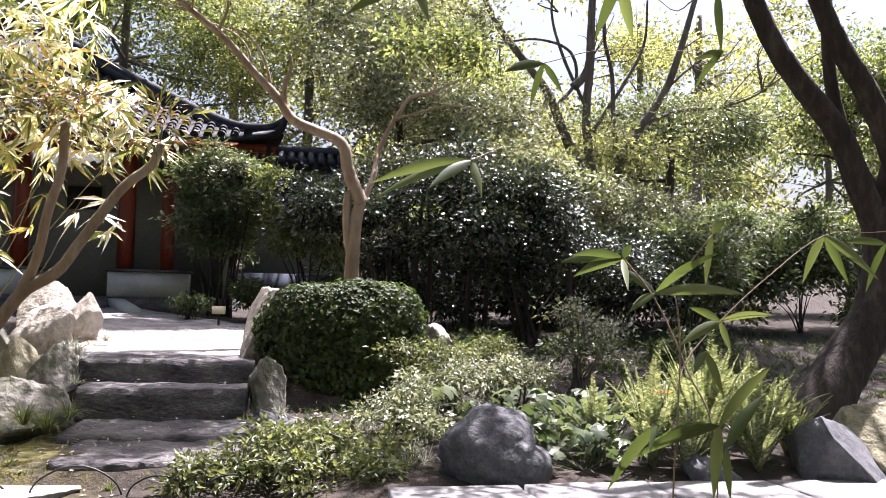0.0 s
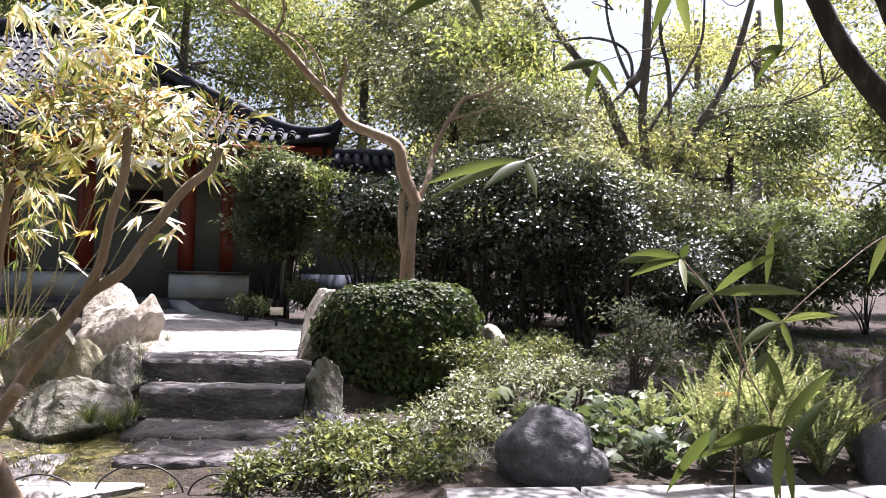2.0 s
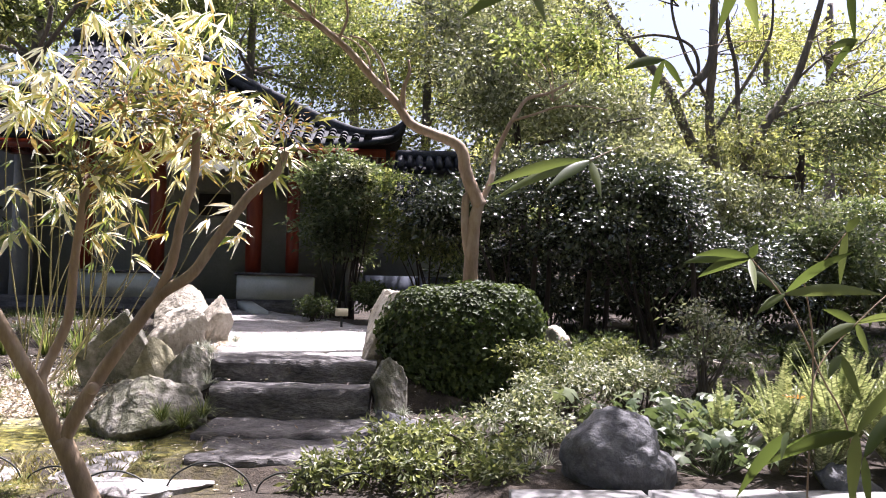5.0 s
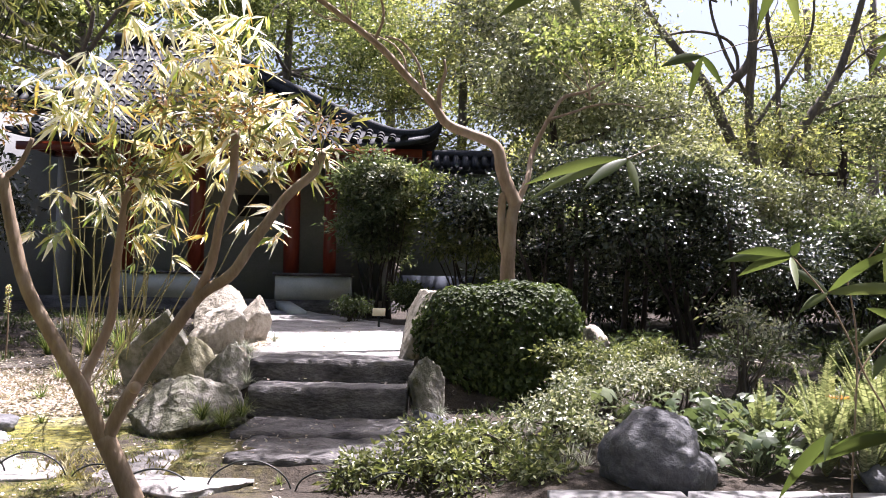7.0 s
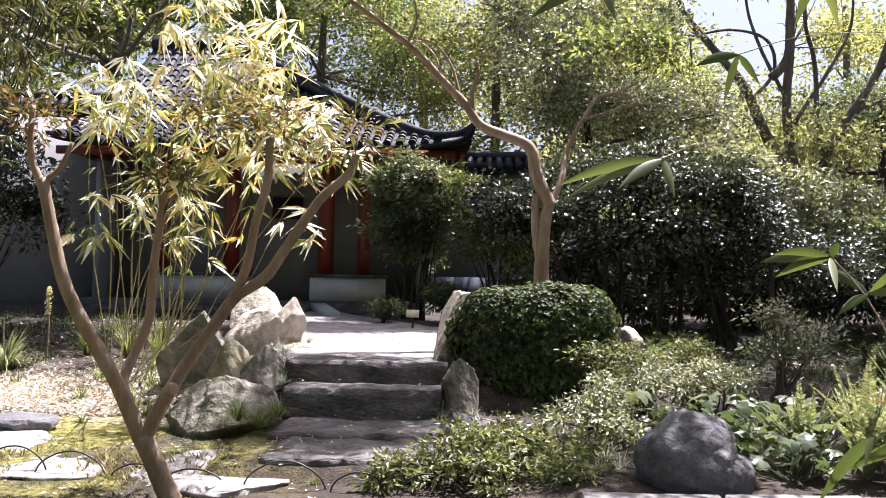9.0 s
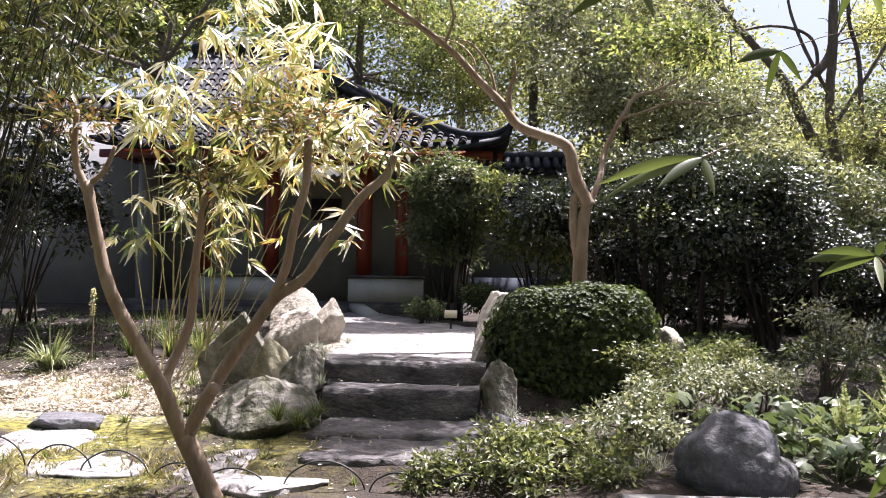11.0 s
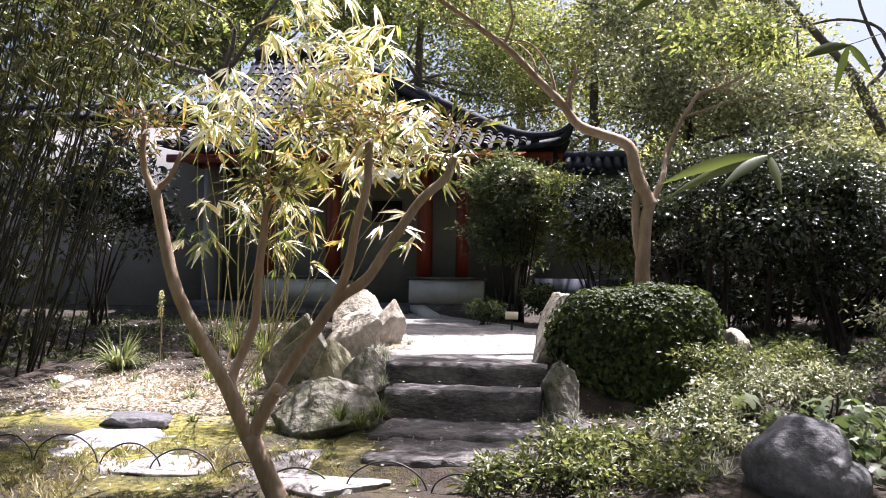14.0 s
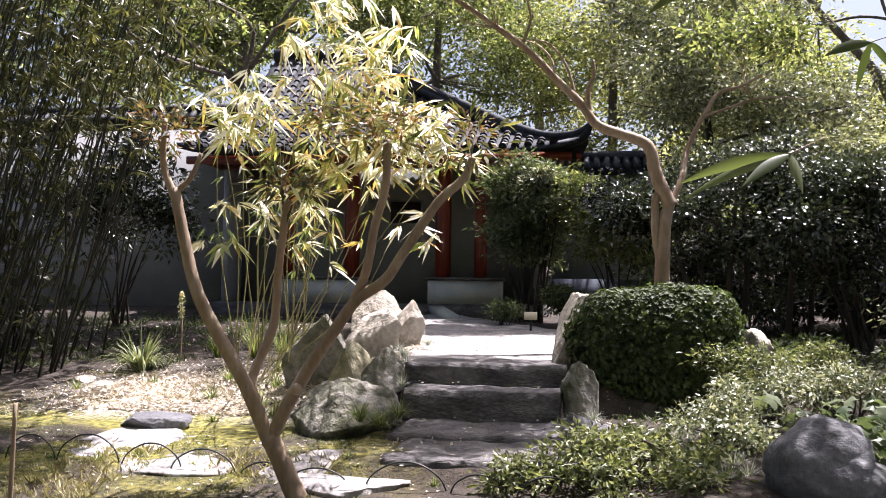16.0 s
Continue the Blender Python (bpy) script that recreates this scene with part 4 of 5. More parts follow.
crown(st, sb, rng, [(0.45, 8.35, 5.0, 0.75, 0.3, 0.12)], 110, 10, 0.08, 0.075, L_TREE, ratio=0.5, lobes=6)
crown(st, sb, rng, ell, 800, 14, 0.1, 0.065, L_TREE, ratio=0.5, lobes=6)

# dark leaning tree
rng = np.random.default_rng(14)
Y = 5.0
dt, db = tree("leaning_tree", "dark rough-barked tree leaning over the ferns", [
    ([(3.15, Y - 0.1, 0.02), (3.32, Y - 0.05, 0.33), (3.52, Y, 0.58), (3.7, Y, 0.85), (3.76, Y, 1.2), (3.72, Y, 1.5)], 0.177, 0.116),
    ([(3.74, Y, 1.3), (3.6, Y, 1.6), (3.44, Y, 1.95), (3.22, Y, 2.2), (3.02, Y, 2.45), (2.86, Y, 2.75), (2.7, Y, 3.1), (2.4, Y, 3.6)], 0.088, 0.048),
    ([(3.8, Y, 1.35), (3.86, Y, 1.7), (3.68, Y, 2.15), (3.45, Y, 2.5), (3.3, Y, 2.8), (3.1, Y, 3.3)], 0.088, 0.054),
    ([(3.4, Y, 2.05), (3.55, Y + 0.1, 1.85), (3.75, Y + 0.1, 1.6)], 0.034, 0.034),
    ([(3.8, Y + 0.1, 1.5), (3.58, Y + 0.2, 2.1), (3.5, Y + 0.2, 2.6), (3.5, Y + 0.2, 3.2)], 0.048, 0.034),
    ([(3.78, Y + 0.1, 1.4), (3.95, Y, 2.1), (4.0, Y, 2.6), (3.95, Y, 3.3)], 0.088, 0.061)], M_BARKD, 3, 18, 0.022)
# last two forms are unseen canopy added to shade boulder and ground
ell = [(5.2, 6.2, 4.2, 1.4, 1.4, 0.6), (1.95, 5.6, 3.9, 0.6, 0.45, 0.25), (3.9, 7.6, 4.8, 1.3, 0.8, 0.35)]
twigs(rng, [(2.4, Y, 3.6), (3.1, Y, 3.3), (3.95, Y, 3.3)], ell, 10, 0.02, M_BARKD, dt, db)
# unseen canopy added to dapple the paving
crown(dt, db, rng, [(2.9, 5.0, 4.9, 1.5, 0.45, 0.15)], 150, 10, 0.1, 0.085, L_TREE)
crown(dt, db, rng, ell, 900, 14, 0.13, 0.085, L_TREE)

# forked tree in the background
rng = np.random.default_rng(15)
Y = 13.0
ft, fb = tree("forked_tree", "grey-barked tree forking into spreading branches", [
    ([(4.95, Y, 0.7), (4.95, Y, 1.6), (4.93, Y, 2.3)], 0.150, 0.105),
    ([(4.93, Y, 2.2), (4.6, Y, 2.85), (4.3, Y, 3.5), (4.05, Y, 4.05), (3.6, Y, 4.6), (3.2, Y, 5.1), (2.9, Y, 5.8)], 0.094, 0.037),
    ([(4.88, Y, 2.5), (4.72, Y, 3.2), (4.68, Y, 3.9), (4.74, Y, 4.6), (4.75, Y, 5.6), (4.8, Y, 6.4)], 0.081, 0.042),
    ([(4.95, Y, 2.3), (5.25, Y, 3.05), (5.55, Y, 3.6), (5.95, Y, 4.2), (6.2, Y, 4.85), (6.45, Y, 5.7), (6.6, Y, 6.3)], 0.087, 0.032),
    ] + [
    ([(5.2, Y, 2.95), (5.12, Y, 3.6), (5.08, Y, 4.4), (4.95, Y, 5.0), (4.98, Y, 6.0)], 0.044, 0.021),
    ([(4.2, Y, 3.85), (4.5, Y, 4.25), (4.4, Y, 4.7), (3.9, Y, 4.85), (3.3, Y, 4.75)], 0.031, 0.016),
    ([(4.4, Y - 0.2, 4.1), (4.62, Y - 0.2, 4.4), (4.66, Y - 0.2, 5.0), (4.7, Y - 0.2, 6.2)], 0.069, 0.053),
    ([(4.72, Y, 3.4), (4.95, Y, 3.75), (5.3, Y, 4.3), (5.6, Y, 4.9), (5.65, Y, 5.6)], 0.038, 0.016),
    ([(5.6, Y, 3.65), (6.2, Y, 3.9), (6.9, Y, 4.0), (7.6, Y, 4.3), (8.0, Y, 4.8)], 0.031, 0.011),
    ([(5.95, Y, 4.2), (6.4, Y, 4.6), (6.9, Y, 4.75), (7.3, Y, 5.2)], 0.022, 0.007),
    ([(4.7, Y, 3.8), (4.3, Y, 4.6), (4.1, Y, 5.3), (4.2, Y, 6.0)], 0.031, 0.013)], M_BARKG, 4, 12, 0.04)
ell = [(4.6, 13.0, 3.2, 0.7, 0.6, 0.6), (5.5, 13, 3.0, 0.5, 0.5, 0.5), (3.3, 13, 6.0, 2.2, 1.6, 1.0), (6.4, 13, 6.6, 2.0, 1.6, 0.8), (8.0, 13, 5.2, 1.2, 1.2, 0.7), (4.2, 11.0, 5.9, 2.2, 1.4, 0.6), (6.8, 10.6, 5.8, 1.8, 1.6, 0.6)]
twigs(rng, [(3.6, Y, 4.6), (6.2, Y, 4.85), (5.6, Y, 4.9), (4.98, Y, 5.6), (7.6, Y, 4.3), (6.45, Y, 5.7), (4.2, Y, 5.3)], ell[2:5], 12, 0.014, M_BARKG, ft, fb, 0.5)
twigs(rng, [(4.3, Y, 3.5), (4.05, Y, 4.05), (3.3, Y, 4.75), (4.68, Y, 3.9), (4.74, Y, 4.6), (5.25, Y, 3.05), (5.55, Y, 3.6), (5.95, Y, 4.2), (5.08, Y, 4.4), (5.3, Y, 4.3), (6.9, Y, 4.0), (6.4, Y, 4.6), (3.9, Y, 4.85)], [(4.2, 13.0, 4.3, 1.5, 0.6, 1.2), (5.8, 13.0, 4.6, 1.6, 0.6, 1.2), (7.2, 13.0, 4.6, 1.2, 0.6, 0.8)], 46, 0.011, M_BARKG, ft, fb, 0.6)
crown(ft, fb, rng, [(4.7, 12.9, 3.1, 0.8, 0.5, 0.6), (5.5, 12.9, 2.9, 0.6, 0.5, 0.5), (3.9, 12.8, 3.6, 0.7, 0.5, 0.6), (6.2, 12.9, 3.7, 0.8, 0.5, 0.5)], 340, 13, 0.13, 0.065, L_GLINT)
crown(ft, fb, rng, ell[:5], 760, 14, 0.17, 0.085, L_TREEY)
# next two crowns are unseen canopy added to shade the ground at right
crown(ft, fb, rng, [(5.6, 9.0, 5.8, 1.6, 0.9, 0.4), (7.0, 10.0, 6.0, 2.0, 1.6, 0.5), (8.6, 12.0, 6.6, 1.8, 1.6, 0.5)], 460, 14, 0.2, 0.14, L_TREE)
crown(ft, fb, rng, [(4.7, 9.3, 6.4, 1.7, 0.6, 0.3), (6.2, 10.2, 6.5, 1.0, 1.2, 0.3)], 420, 13, 0.15, 0.12, L_TREE)


def simple_tree(name, label, x, y, h, r, ell, clumps, per, spread, size, mat, seed, bark=M_BARKG, **kw):
    rng = np.random.default_rng(seed)
    z = grow(x, y)
    t, b = tree(name, label, [([(x, y, z - 0.1), (x + rng.normal() * 0.1, y, z + h * 0.5), (x + rng.normal() * 0.15, y, z + h)], r, r * 0.5)], bark, seed, 8)
    tips = [(x, y, z + h * k) for k in (0.5, 0.7, 0.95)]
    twigs(rng, tips, ell, 10, r * 0.35, bark, t, b)
    crown(t, b, rng, ell, clumps, per, spread, size, mat, **kw)
    return t


# woodland behind the pavilion
simple_tree("woodland_tree", "tall tree with fine yellow-green foliage", -3.0, 19, 6, 0.14, [(-3, 19, 6.5, 2.6, 1.5, 2.2), (-1.2, 19, 5.2, 1.8, 1.3, 1.8)], 1300, 16, 0.17, 0.09, L_TREE, 31)
simple_tree("woodland_tree", "tall tree with fine sunlit foliage", 0.6, 18.5, 6, 0.13, [(0.4, 18.5, 5.2, 1.8, 1.4, 2.0), (1.6, 18.5, 6.5, 1.8, 1.4, 1.6), (0.2, 18.0, 3.7, 1.2, 0.8, 0.8)], 1450, 16, 0.15, 0.085, L_TREEY, 32)
# last crown form added to shade the low wall
simple_tree("woodland_tree", "bushy green tree over the gallery wall", 2.4, 17.5, 4.5, 0.12, [(2.2, 17.2, 4.4, 1.6, 1.2, 1.4), (3.6, 17.5, 4.2, 1.3, 1.1, 1.4), (2.6, 17.5, 6.4, 1.8, 1.2, 1.3), (1.6, 16.2, 6.0, 1.4, 1.0, 0.5)], 1900, 16, 0.14, 0.085, L_TREE, 33)
simple_tree("woodland_tree", "tree with grey-green small leaves, glints painted into their colour", 1.7, 11.5, 3.2, 0.07, [(1.5, 11.4, 3.1, 1.0, 0.8, 0.8), (0.9, 11.2, 3.9, 1.0, 0.8, 0.7), (2.6, 11.4, 3.0, 0.9, 0.8, 0.8), (2.0, 11.5, 4.4, 1.2, 0.8, 0.6), (3.3, 11.6, 2.6, 0.7, 0.6, 0.5)], 1300, 17, 0.12, 0.065, L_GLINT, 34, M_BARKD, tilt=(0.25, -0.45))
# last four crown forms are unseen canopy added to shade the left ground
simple_tree("woodland_tree", "spreading green tree behind the white wall", -7, 18, 6, 0.15, [(-7.2, 18, 6.4, 2.4, 1.4, 2.0), (-9.8, 18, 6.0, 2.4, 1.4, 2.2), (-5.0, 18.5, 7.0, 1.8, 1.2, 1.2), (-5.1, 9.4, 5.7, 1.3, 1.2, 0.45), (-6.5, 9.5, 5.6, 1.8, 1.5, 0.6), (-4.2, 11.8, 6.2, 2.2, 1.4, 0.5), (-7.5, 12.0, 6.0, 2.2, 1.4, 0.6)], 2700, 14, 0.22, 0.13, L_TREE, 35)
simple_tree("woodland_tree", "grey-leaved tree on the far slope", 8.0, 17, 3.4, 0.13, [(7.6, 17, 4.2, 1.5, 1.2, 1.2), (9.2, 17, 4.0, 1.3, 1.2, 1.3)], 700, 15, 0.16, 0.1, L_GREY, 36, M_BARKD)
simple_tree("woodland_tree", "dense dark-leaved tree on the bank", 10.6, 15, 4.0, 0.14, [(10.2, 15, 4.2, 1.5, 1.2, 1.3), (11.5, 14.8, 4.4, 1.5, 1.2, 1.6), (10.6, 15, 5.4, 1.3, 1.1, 0.7)], 800, 15, 0.17, 0.11, L_TREE, 37, M_BARKD)
simple_tree("woodland_tree", "pale sunlit tree on the far slope", 5.0, 24, 7, 0.16, [(4.5, 24, 7.2, 2.4, 1.6, 1.8), (6.5, 24, 5.6, 2.2, 1.4, 1.6)], 500, 14, 0.25, 0.14, L_TREEY, 38)
simple_tree("woodland_tree", "pale sunlit tree on the far slope", 12, 24, 7, 0.16, [(11.5, 24, 7.5, 2.6, 1.6, 1.6), (14.5, 24, 6.5, 2.6, 1.4, 2.0)], 600, 14, 0.25, 0.14, L_TREEY, 39)
for k, (x, y, zc, rz, mt) in enumerate(((3.5, 29, 5.0, 1.8, L_TREEY), (7.5, 30, 5.2, 1.6, L_TREEY), (11.5, 29, 5.2, 1.7, L_TREE), (15.5, 30, 5.6, 1.8, L_TREEY), (19.5, 29, 5.8, 2.2, L_TREE), (23.5, 30, 6.0, 2.6, L_TREEY), (-15, 27, 6.5, 3.0, L_TREE))):
    simple_tree("woodland_tree", "hazy sunlit tree far up the slope", x, y, 4.5, 0.15, [(x, y, zc, 2.6, 1.5, rz), (x + 1.5, y, zc - 0.8, 2.0, 1.2, rz * 0.8)], 360, 13, 0.28, 0.2, mt, 800 + k)
simple_tree("woodland_tree", "far green tree closing the wood", -1, 26, 8, 0.18, [(-2, 26, 8, 3, 1.6, 3), (2, 26, 7, 3, 1.6, 2.6)], 800, 14, 0.3, 0.18, L_TREE, 40)
simple_tree("woodland_tree", "far green tree closing the wood", -9, 26, 8, 0.18, [(-10, 26, 8, 4, 1.6, 3), (-6, 26, 8, 3, 1.6, 3)], 800, 14, 0.3, 0.18, L_TREE, 43)

simple_tree("woodland_tree", "yellow-green tree behind the forked tree", 4.4, 19, 6, 0.12, [(4.0, 19, 5.6, 1.9, 1.2, 1.5), (5.6, 19, 3.9, 1.6, 1.0, 1.2), (2.6, 19, 7.2, 1.6, 1.0, 0.9)], 900, 15, 0.2, 0.1, L_TREEY, 44)
simple_tree("woodland_tree", "pale feathery tree on the slope", 8.6, 20, 6, 0.12, [(8.6, 20, 6.6, 1.5, 1.0, 0.9), (7.4, 20, 4.3, 1.6, 1.0, 1.1), (10.6, 20, 5.0, 2.0, 1.2, 1.6)], 800, 15, 0.2, 0.11, L_TREEY, 45)
# unseen tree; canopies placed to shade pavilion, landing, moss and grove
sh = simple_tree("unseen_shade_tree", "unseen tall tree added so its canopy shades the pavilion", -9.6, 11.4, 6.6, 0.14, [(0.75, 12.0, 7.1, 0.95, 0.7, 0.25), (-4.6, 11, 6.9, 1.2, 1.3, 0.3), (-2.6, 11.2, 6.9, 1.2, 1.3, 0.3), (-1.1, 12.2, 7.0, 0.9, 1.1, 0.3), (-5.4, 13, 7.1, 1.2, 1.0, 0.3)], 1150, 13, 0.15, 0.13, L_TREE, 46, M_BARKD)
crown(sh, sh.location, np.random.default_rng(47), [(-2.2, 6.1, 4.9, 0.9, 0.75, 0.15)], 300, 10, 0.1, 0.1, L_TREE)
crown(sh, sh.location, np.random.default_rng(49), [(-2.6, 15.2, 7.3, 1.7, 1.0, 0.2)], 300, 12, 0.14, 0.13, L_TREE)
crown(sh, sh.location, np.random.default_rng(50), [(0.45, 12.05, 7.1, 1.2, 0.75, 0.2)], 260, 12, 0.14, 0.13, L_TREE)
crown(sh, sh.location, np.random.default_rng(48), [(-5.2, 8.0, 6.9, 1.4, 1.7, 0.3)], 800, 13, 0.15, 0.13, L_TREE)

# unseen trees added round and behind the viewpoint, closing off sky light
for k, (x, y, h, rr) in enumerate(((-5.5, -4.5, 6.5, 2.6), (0.5, -6.5, 7.5, 3.0), (6.0, -4.5, 6.5, 2.8), (-9.5, 1.0, 6.5, 2.6), (9.0, 2.0, 6.5, 2.6), (-3, -11, 8, 3.6), (5, -11, 8, 3.6), (-11, -7, 8, 3.6), (12, -6, 8, 3.6))):
    simple_tree("unseen_shade_tree", "unseen broad leafy tree added to block sky light", x, y, h, 0.16, [(x, y, h * 0.8, rr, rr, h * 0.3), (x + 0.8, y, h * 0.35, rr * 0.9, rr * 0.8, h * 0.22)], 520, 9, 0.35, 0.34, L_TREE, 600 + k, M_BARKD)


# unseen crowns added overhead to shade the ground nearest the viewpoint
for k, (x, y, reach) in enumerate(((-7.0, 1.6, ((-4.2, 2.2), (-1.6, 1.4), (-4.5, -1.0))), (7.0, 1.2, ((4.2, 1.8), (1.6, 1.4), (4.0, -1.4))))):
    simple_tree("unseen_shade_tree", "unseen wide-spreading tree added to shade the near path", x, y, 6.0, 0.2, [(a, c, 6.6, 2.0, 1.7, 0.6) for a, c in reach], 700, 9, 0.3, 0.26, L_TREE, 640 + k, M_BARKD)


# ---- shrubs ----
def shrub(name, label, loc, ell, clumps, per, spread, size, mat, seed, stems=7, bark=M_BARKD, ratio=0.45, hollow=0.5, up=0.6, lobes=14, tilt=(0, 0)):
    rng = np.random.default_rng(seed)
    x, y = loc
    b = np.array((x, y, grow(x, y) - 0.02))
    t = thing(name, label, "shrub", tuple(b))
    for i in range(stems):
        e = ell[i % len(ell)]
        tip = np.array(e[:3]) + rand_dirs(rng, 1)[0] * np.array(e[3:]) * 0.6 - b
        foot = np.array((rng.normal() * 0.05, rng.normal() * 0.05, 0))
        bm = bmesh.new()
        tube(bm, [foot, tip * (0.35, 0.35, 0.5) + rng.normal(size=3) * 0.03, tip], 0.006 + 0.012 * min(1, tip[2]), 0.003, 5, 4)
        part("stem", bm, bark, t)
    v, f = cloud(rng, ell, clumps, per, spread, size, ratio=ratio, hollow=hollow, up=up, lobes=lobes, tilt=tilt)
    foliage("leaves", (v - b, f), mat, t)
    return t


shrub("camellia", "large dark glossy-leaved camellia", (2.7, 9.3), [(2.3, 9.2, 1.7, 0.85, 0.7, 0.6), (3.2, 9.4, 1.3, 0.8, 0.7, 0.55), (1.7, 9.6, 1.9, 0.7, 0.6, 0.65), (2.7, 9.9, 2.05, 0.6, 0.5, 0.4)], 1500, 14, 0.1, 0.06, L_CAM, 70, ratio=0.62, lobes=11, stems=9, tilt=(0.12, -0.25))
shrub("camellia", "dark glossy-leaved camellia with glinting leaves", (4.0, 10.0), [(3.9, 10, 1.2, 0.8, 0.7, 0.5), (4.6, 10.4, 1.1, 0.7, 0.6, 0.45)], 700, 14, 0.1, 0.06, L_CAM, 71, ratio=0.62, lobes=11, stems=8, tilt=(0.12, -0.25))
shrub("camellia", "dark understorey shrub beside the trunk", (1.3, 9.8), [(1.2, 10, 1.7, 0.7, 0.6, 0.6), (0.6, 10.3, 1.8, 0.6, 0.6, 0.5)], 800, 14, 0.1, 0.06, L_CAM, 72, ratio=0.62, lobes=11, stems=8, tilt=(0.12, -0.25))
# paler leaf copy laid on as the camellias' sunlit top
shrub("camellia", "top of a tall camellia, sun glints painted into its leaves", (3.1, 10.7), [(2.7, 10.7, 2.45, 0.8, 0.5, 0.35), (3.7, 10.9, 2.2, 0.8, 0.5, 0.4), (4.7, 11.2, 1.9, 0.7, 0.5, 0.4), (1.7, 10.6, 2.4, 0.6, 0.4, 0.3)], 900, 13, 0.1, 0.065, L_GLINT, 172, lobes=10, stems=9, tilt=(0.25, -0.45))
shrub("climber", "leafy climber over the pavilion corner with sun-paled tips", (-0.7, 11.6), [(-0.75, 11.7, 2.0, 0.5, 0.4, 0.75), (-0.6, 11.7, 1.5, 0.5, 0.4, 0.6), (-0.35, 11.8, 2.3, 0.35, 0.3, 0.4)], 900, 16, 0.07, 0.07, L_GREY, 73, lobes=24)
# climber tips lit by leaf colour: the sun-whitened tones again
shrub("climber", "climber foliage, its sunlit paleness painted into the leaves", (-0.45, 11.55), [(-0.5, 11.45, 2.3, 0.3, 0.22, 0.25), (-0.25, 11.5, 2.05, 0.25, 0.2, 0.25)], 420, 14, 0.05, 0.055, L_SUNPALE, 173, lobes=12, tilt=(0.2, -0.3))
shrub("climber", "yellow-green shrub before the gallery", (0.5, 11.2), [(0.45, 11.2, 1.6, 0.5, 0.4, 0.7), (0.1, 11.5, 1.9, 0.4, 0.4, 0.6)], 700, 14, 0.08, 0.065, L_TREE, 74, lobes=24)
shrub("low_shrub", "small dark shrub at the pavilion foot", (-0.85, 10.6), [(-0.85, 10.6, 0.72, 0.22, 0.2, 0.13)], 90, 12, 0.04, 0.045, L_IVY, 75)
shrub("low_shrub", "small green shrub at the pavilion foot", (-0.15, 10.6), [(-0.15, 10.6, 0.85, 0.35, 0.25, 0.2)], 180, 12, 0.05, 0.05, L_IVY, 76)
shrub("azalea", "fresh green azalea beside the path", (0.25, 4.75), [(0.12, 4.75, 0.1, 0.34, 0.26, 0.11), (0.48, 4.7, 0.1, 0.26, 0.24, 0.12), (-0.22, 4.55, -0.01, 0.28, 0.2, 0.08), (0.2, 4.4, 0.0, 0.45, 0.16, 0.07), (0.55, 4.45, 0.0, 0.22, 0.16, 0.08), (0.3, 5.05, 0.1, 0.25, 0.18, 0.09)], 520, 9, 0.034, 0.043, L_AZA, 77, 22, ratio=0.42, lobes=11)
shrub("azalea", "pale variegated shrub, sun whitening painted into its leaves", (0.75, 5.3), [(0.72, 5.2, 0.2, 0.22, 0.22, 0.16), (1.02, 5.45, 0.27, 0.28, 0.26, 0.18), (0.86, 5.0, 0.12, 0.2, 0.16, 0.12)], 400, 11, 0.032, 0.034, L_SUNPALE, 78, 16, lobes=11, tilt=(0.25, -0.4))
shrub("azalea", "pale-leaved shrub, full sun painted into its leaves", (1.62, 5.7), [(1.65, 5.75, 0.36, 0.28, 0.25, 0.16), (1.3, 5.7, 0.34, 0.25, 0.25, 0.16)], 420, 11, 0.03, 0.03, L_SUNPALE, 79, 14, lobes=11, tilt=(0.25, -0.4))
shrub("azalea", "green shrub before the ivy mound", (1.2, 6.2), [(1.2, 6.2, 0.4, 0.4, 0.3, 0.2), (1.6, 6.4, 0.4, 0.3, 0.3, 0.18)], 420, 10, 0.04, 0.034, L_AZA, 80, 12, lobes=9)
shrub("open_shrub", "open twiggy shrub, small leaves paled to look sunlit", (2.4, 6.8), [(2.3, 6.8, 0.72, 0.3, 0.28, 0.2), (2.62, 6.8, 0.6, 0.26, 0.26, 0.18), (2.45, 6.7, 0.45, 0.3, 0.25, 0.14)], 150, 8, 0.05, 0.045, L_SUNPALE, 81, 18, M_BARKG, tilt=(0.2, -0.35))
shrub("broad_shrub", "green leafy shrub in the middle distance", (5.2, 10.5), [(5.2, 10.5, 1.3, 0.8, 0.7, 0.5), (5.9, 10.8, 1.2, 0.8, 0.7, 0.5)], 700, 12, 0.1, 0.08, L_GREY, 82)
shrub("broad_shrub", "dense dark shrub beyond the lawn", (7.0, 11), [(6.8, 11, 1.3, 0.8, 0.6, 0.5), (7.5, 11.2, 1.5, 0.8, 0.6, 0.6)], 700, 12, 0.1, 0.08, L_IVY, 83)
shrub("broad_shrub", "sunlit shrub on the far bank", (6.3, 13.5), [(6.2, 13.5, 1.8, 0.9, 0.6, 0.5), (7.6, 13.8, 2.0, 1.0, 0.6, 0.6), (9, 14, 2.0, 1.0, 0.6, 0.6)], 700, 12, 0.12, 0.09, L_GREY, 84)
shrub("wall_shrub", "dark shrub before the white wall", (-5.6, 10.5), [(-5.5, 10.5, 2.2, 0.7, 0.5, 0.6), (-6.2, 10.6, 1.8, 0.6, 0.5, 0.6), (-5.0, 10.3, 1.6, 0.4, 0.4, 0.5)], 420, 12, 0.1, 0.09, L_CAM, 85, 10)

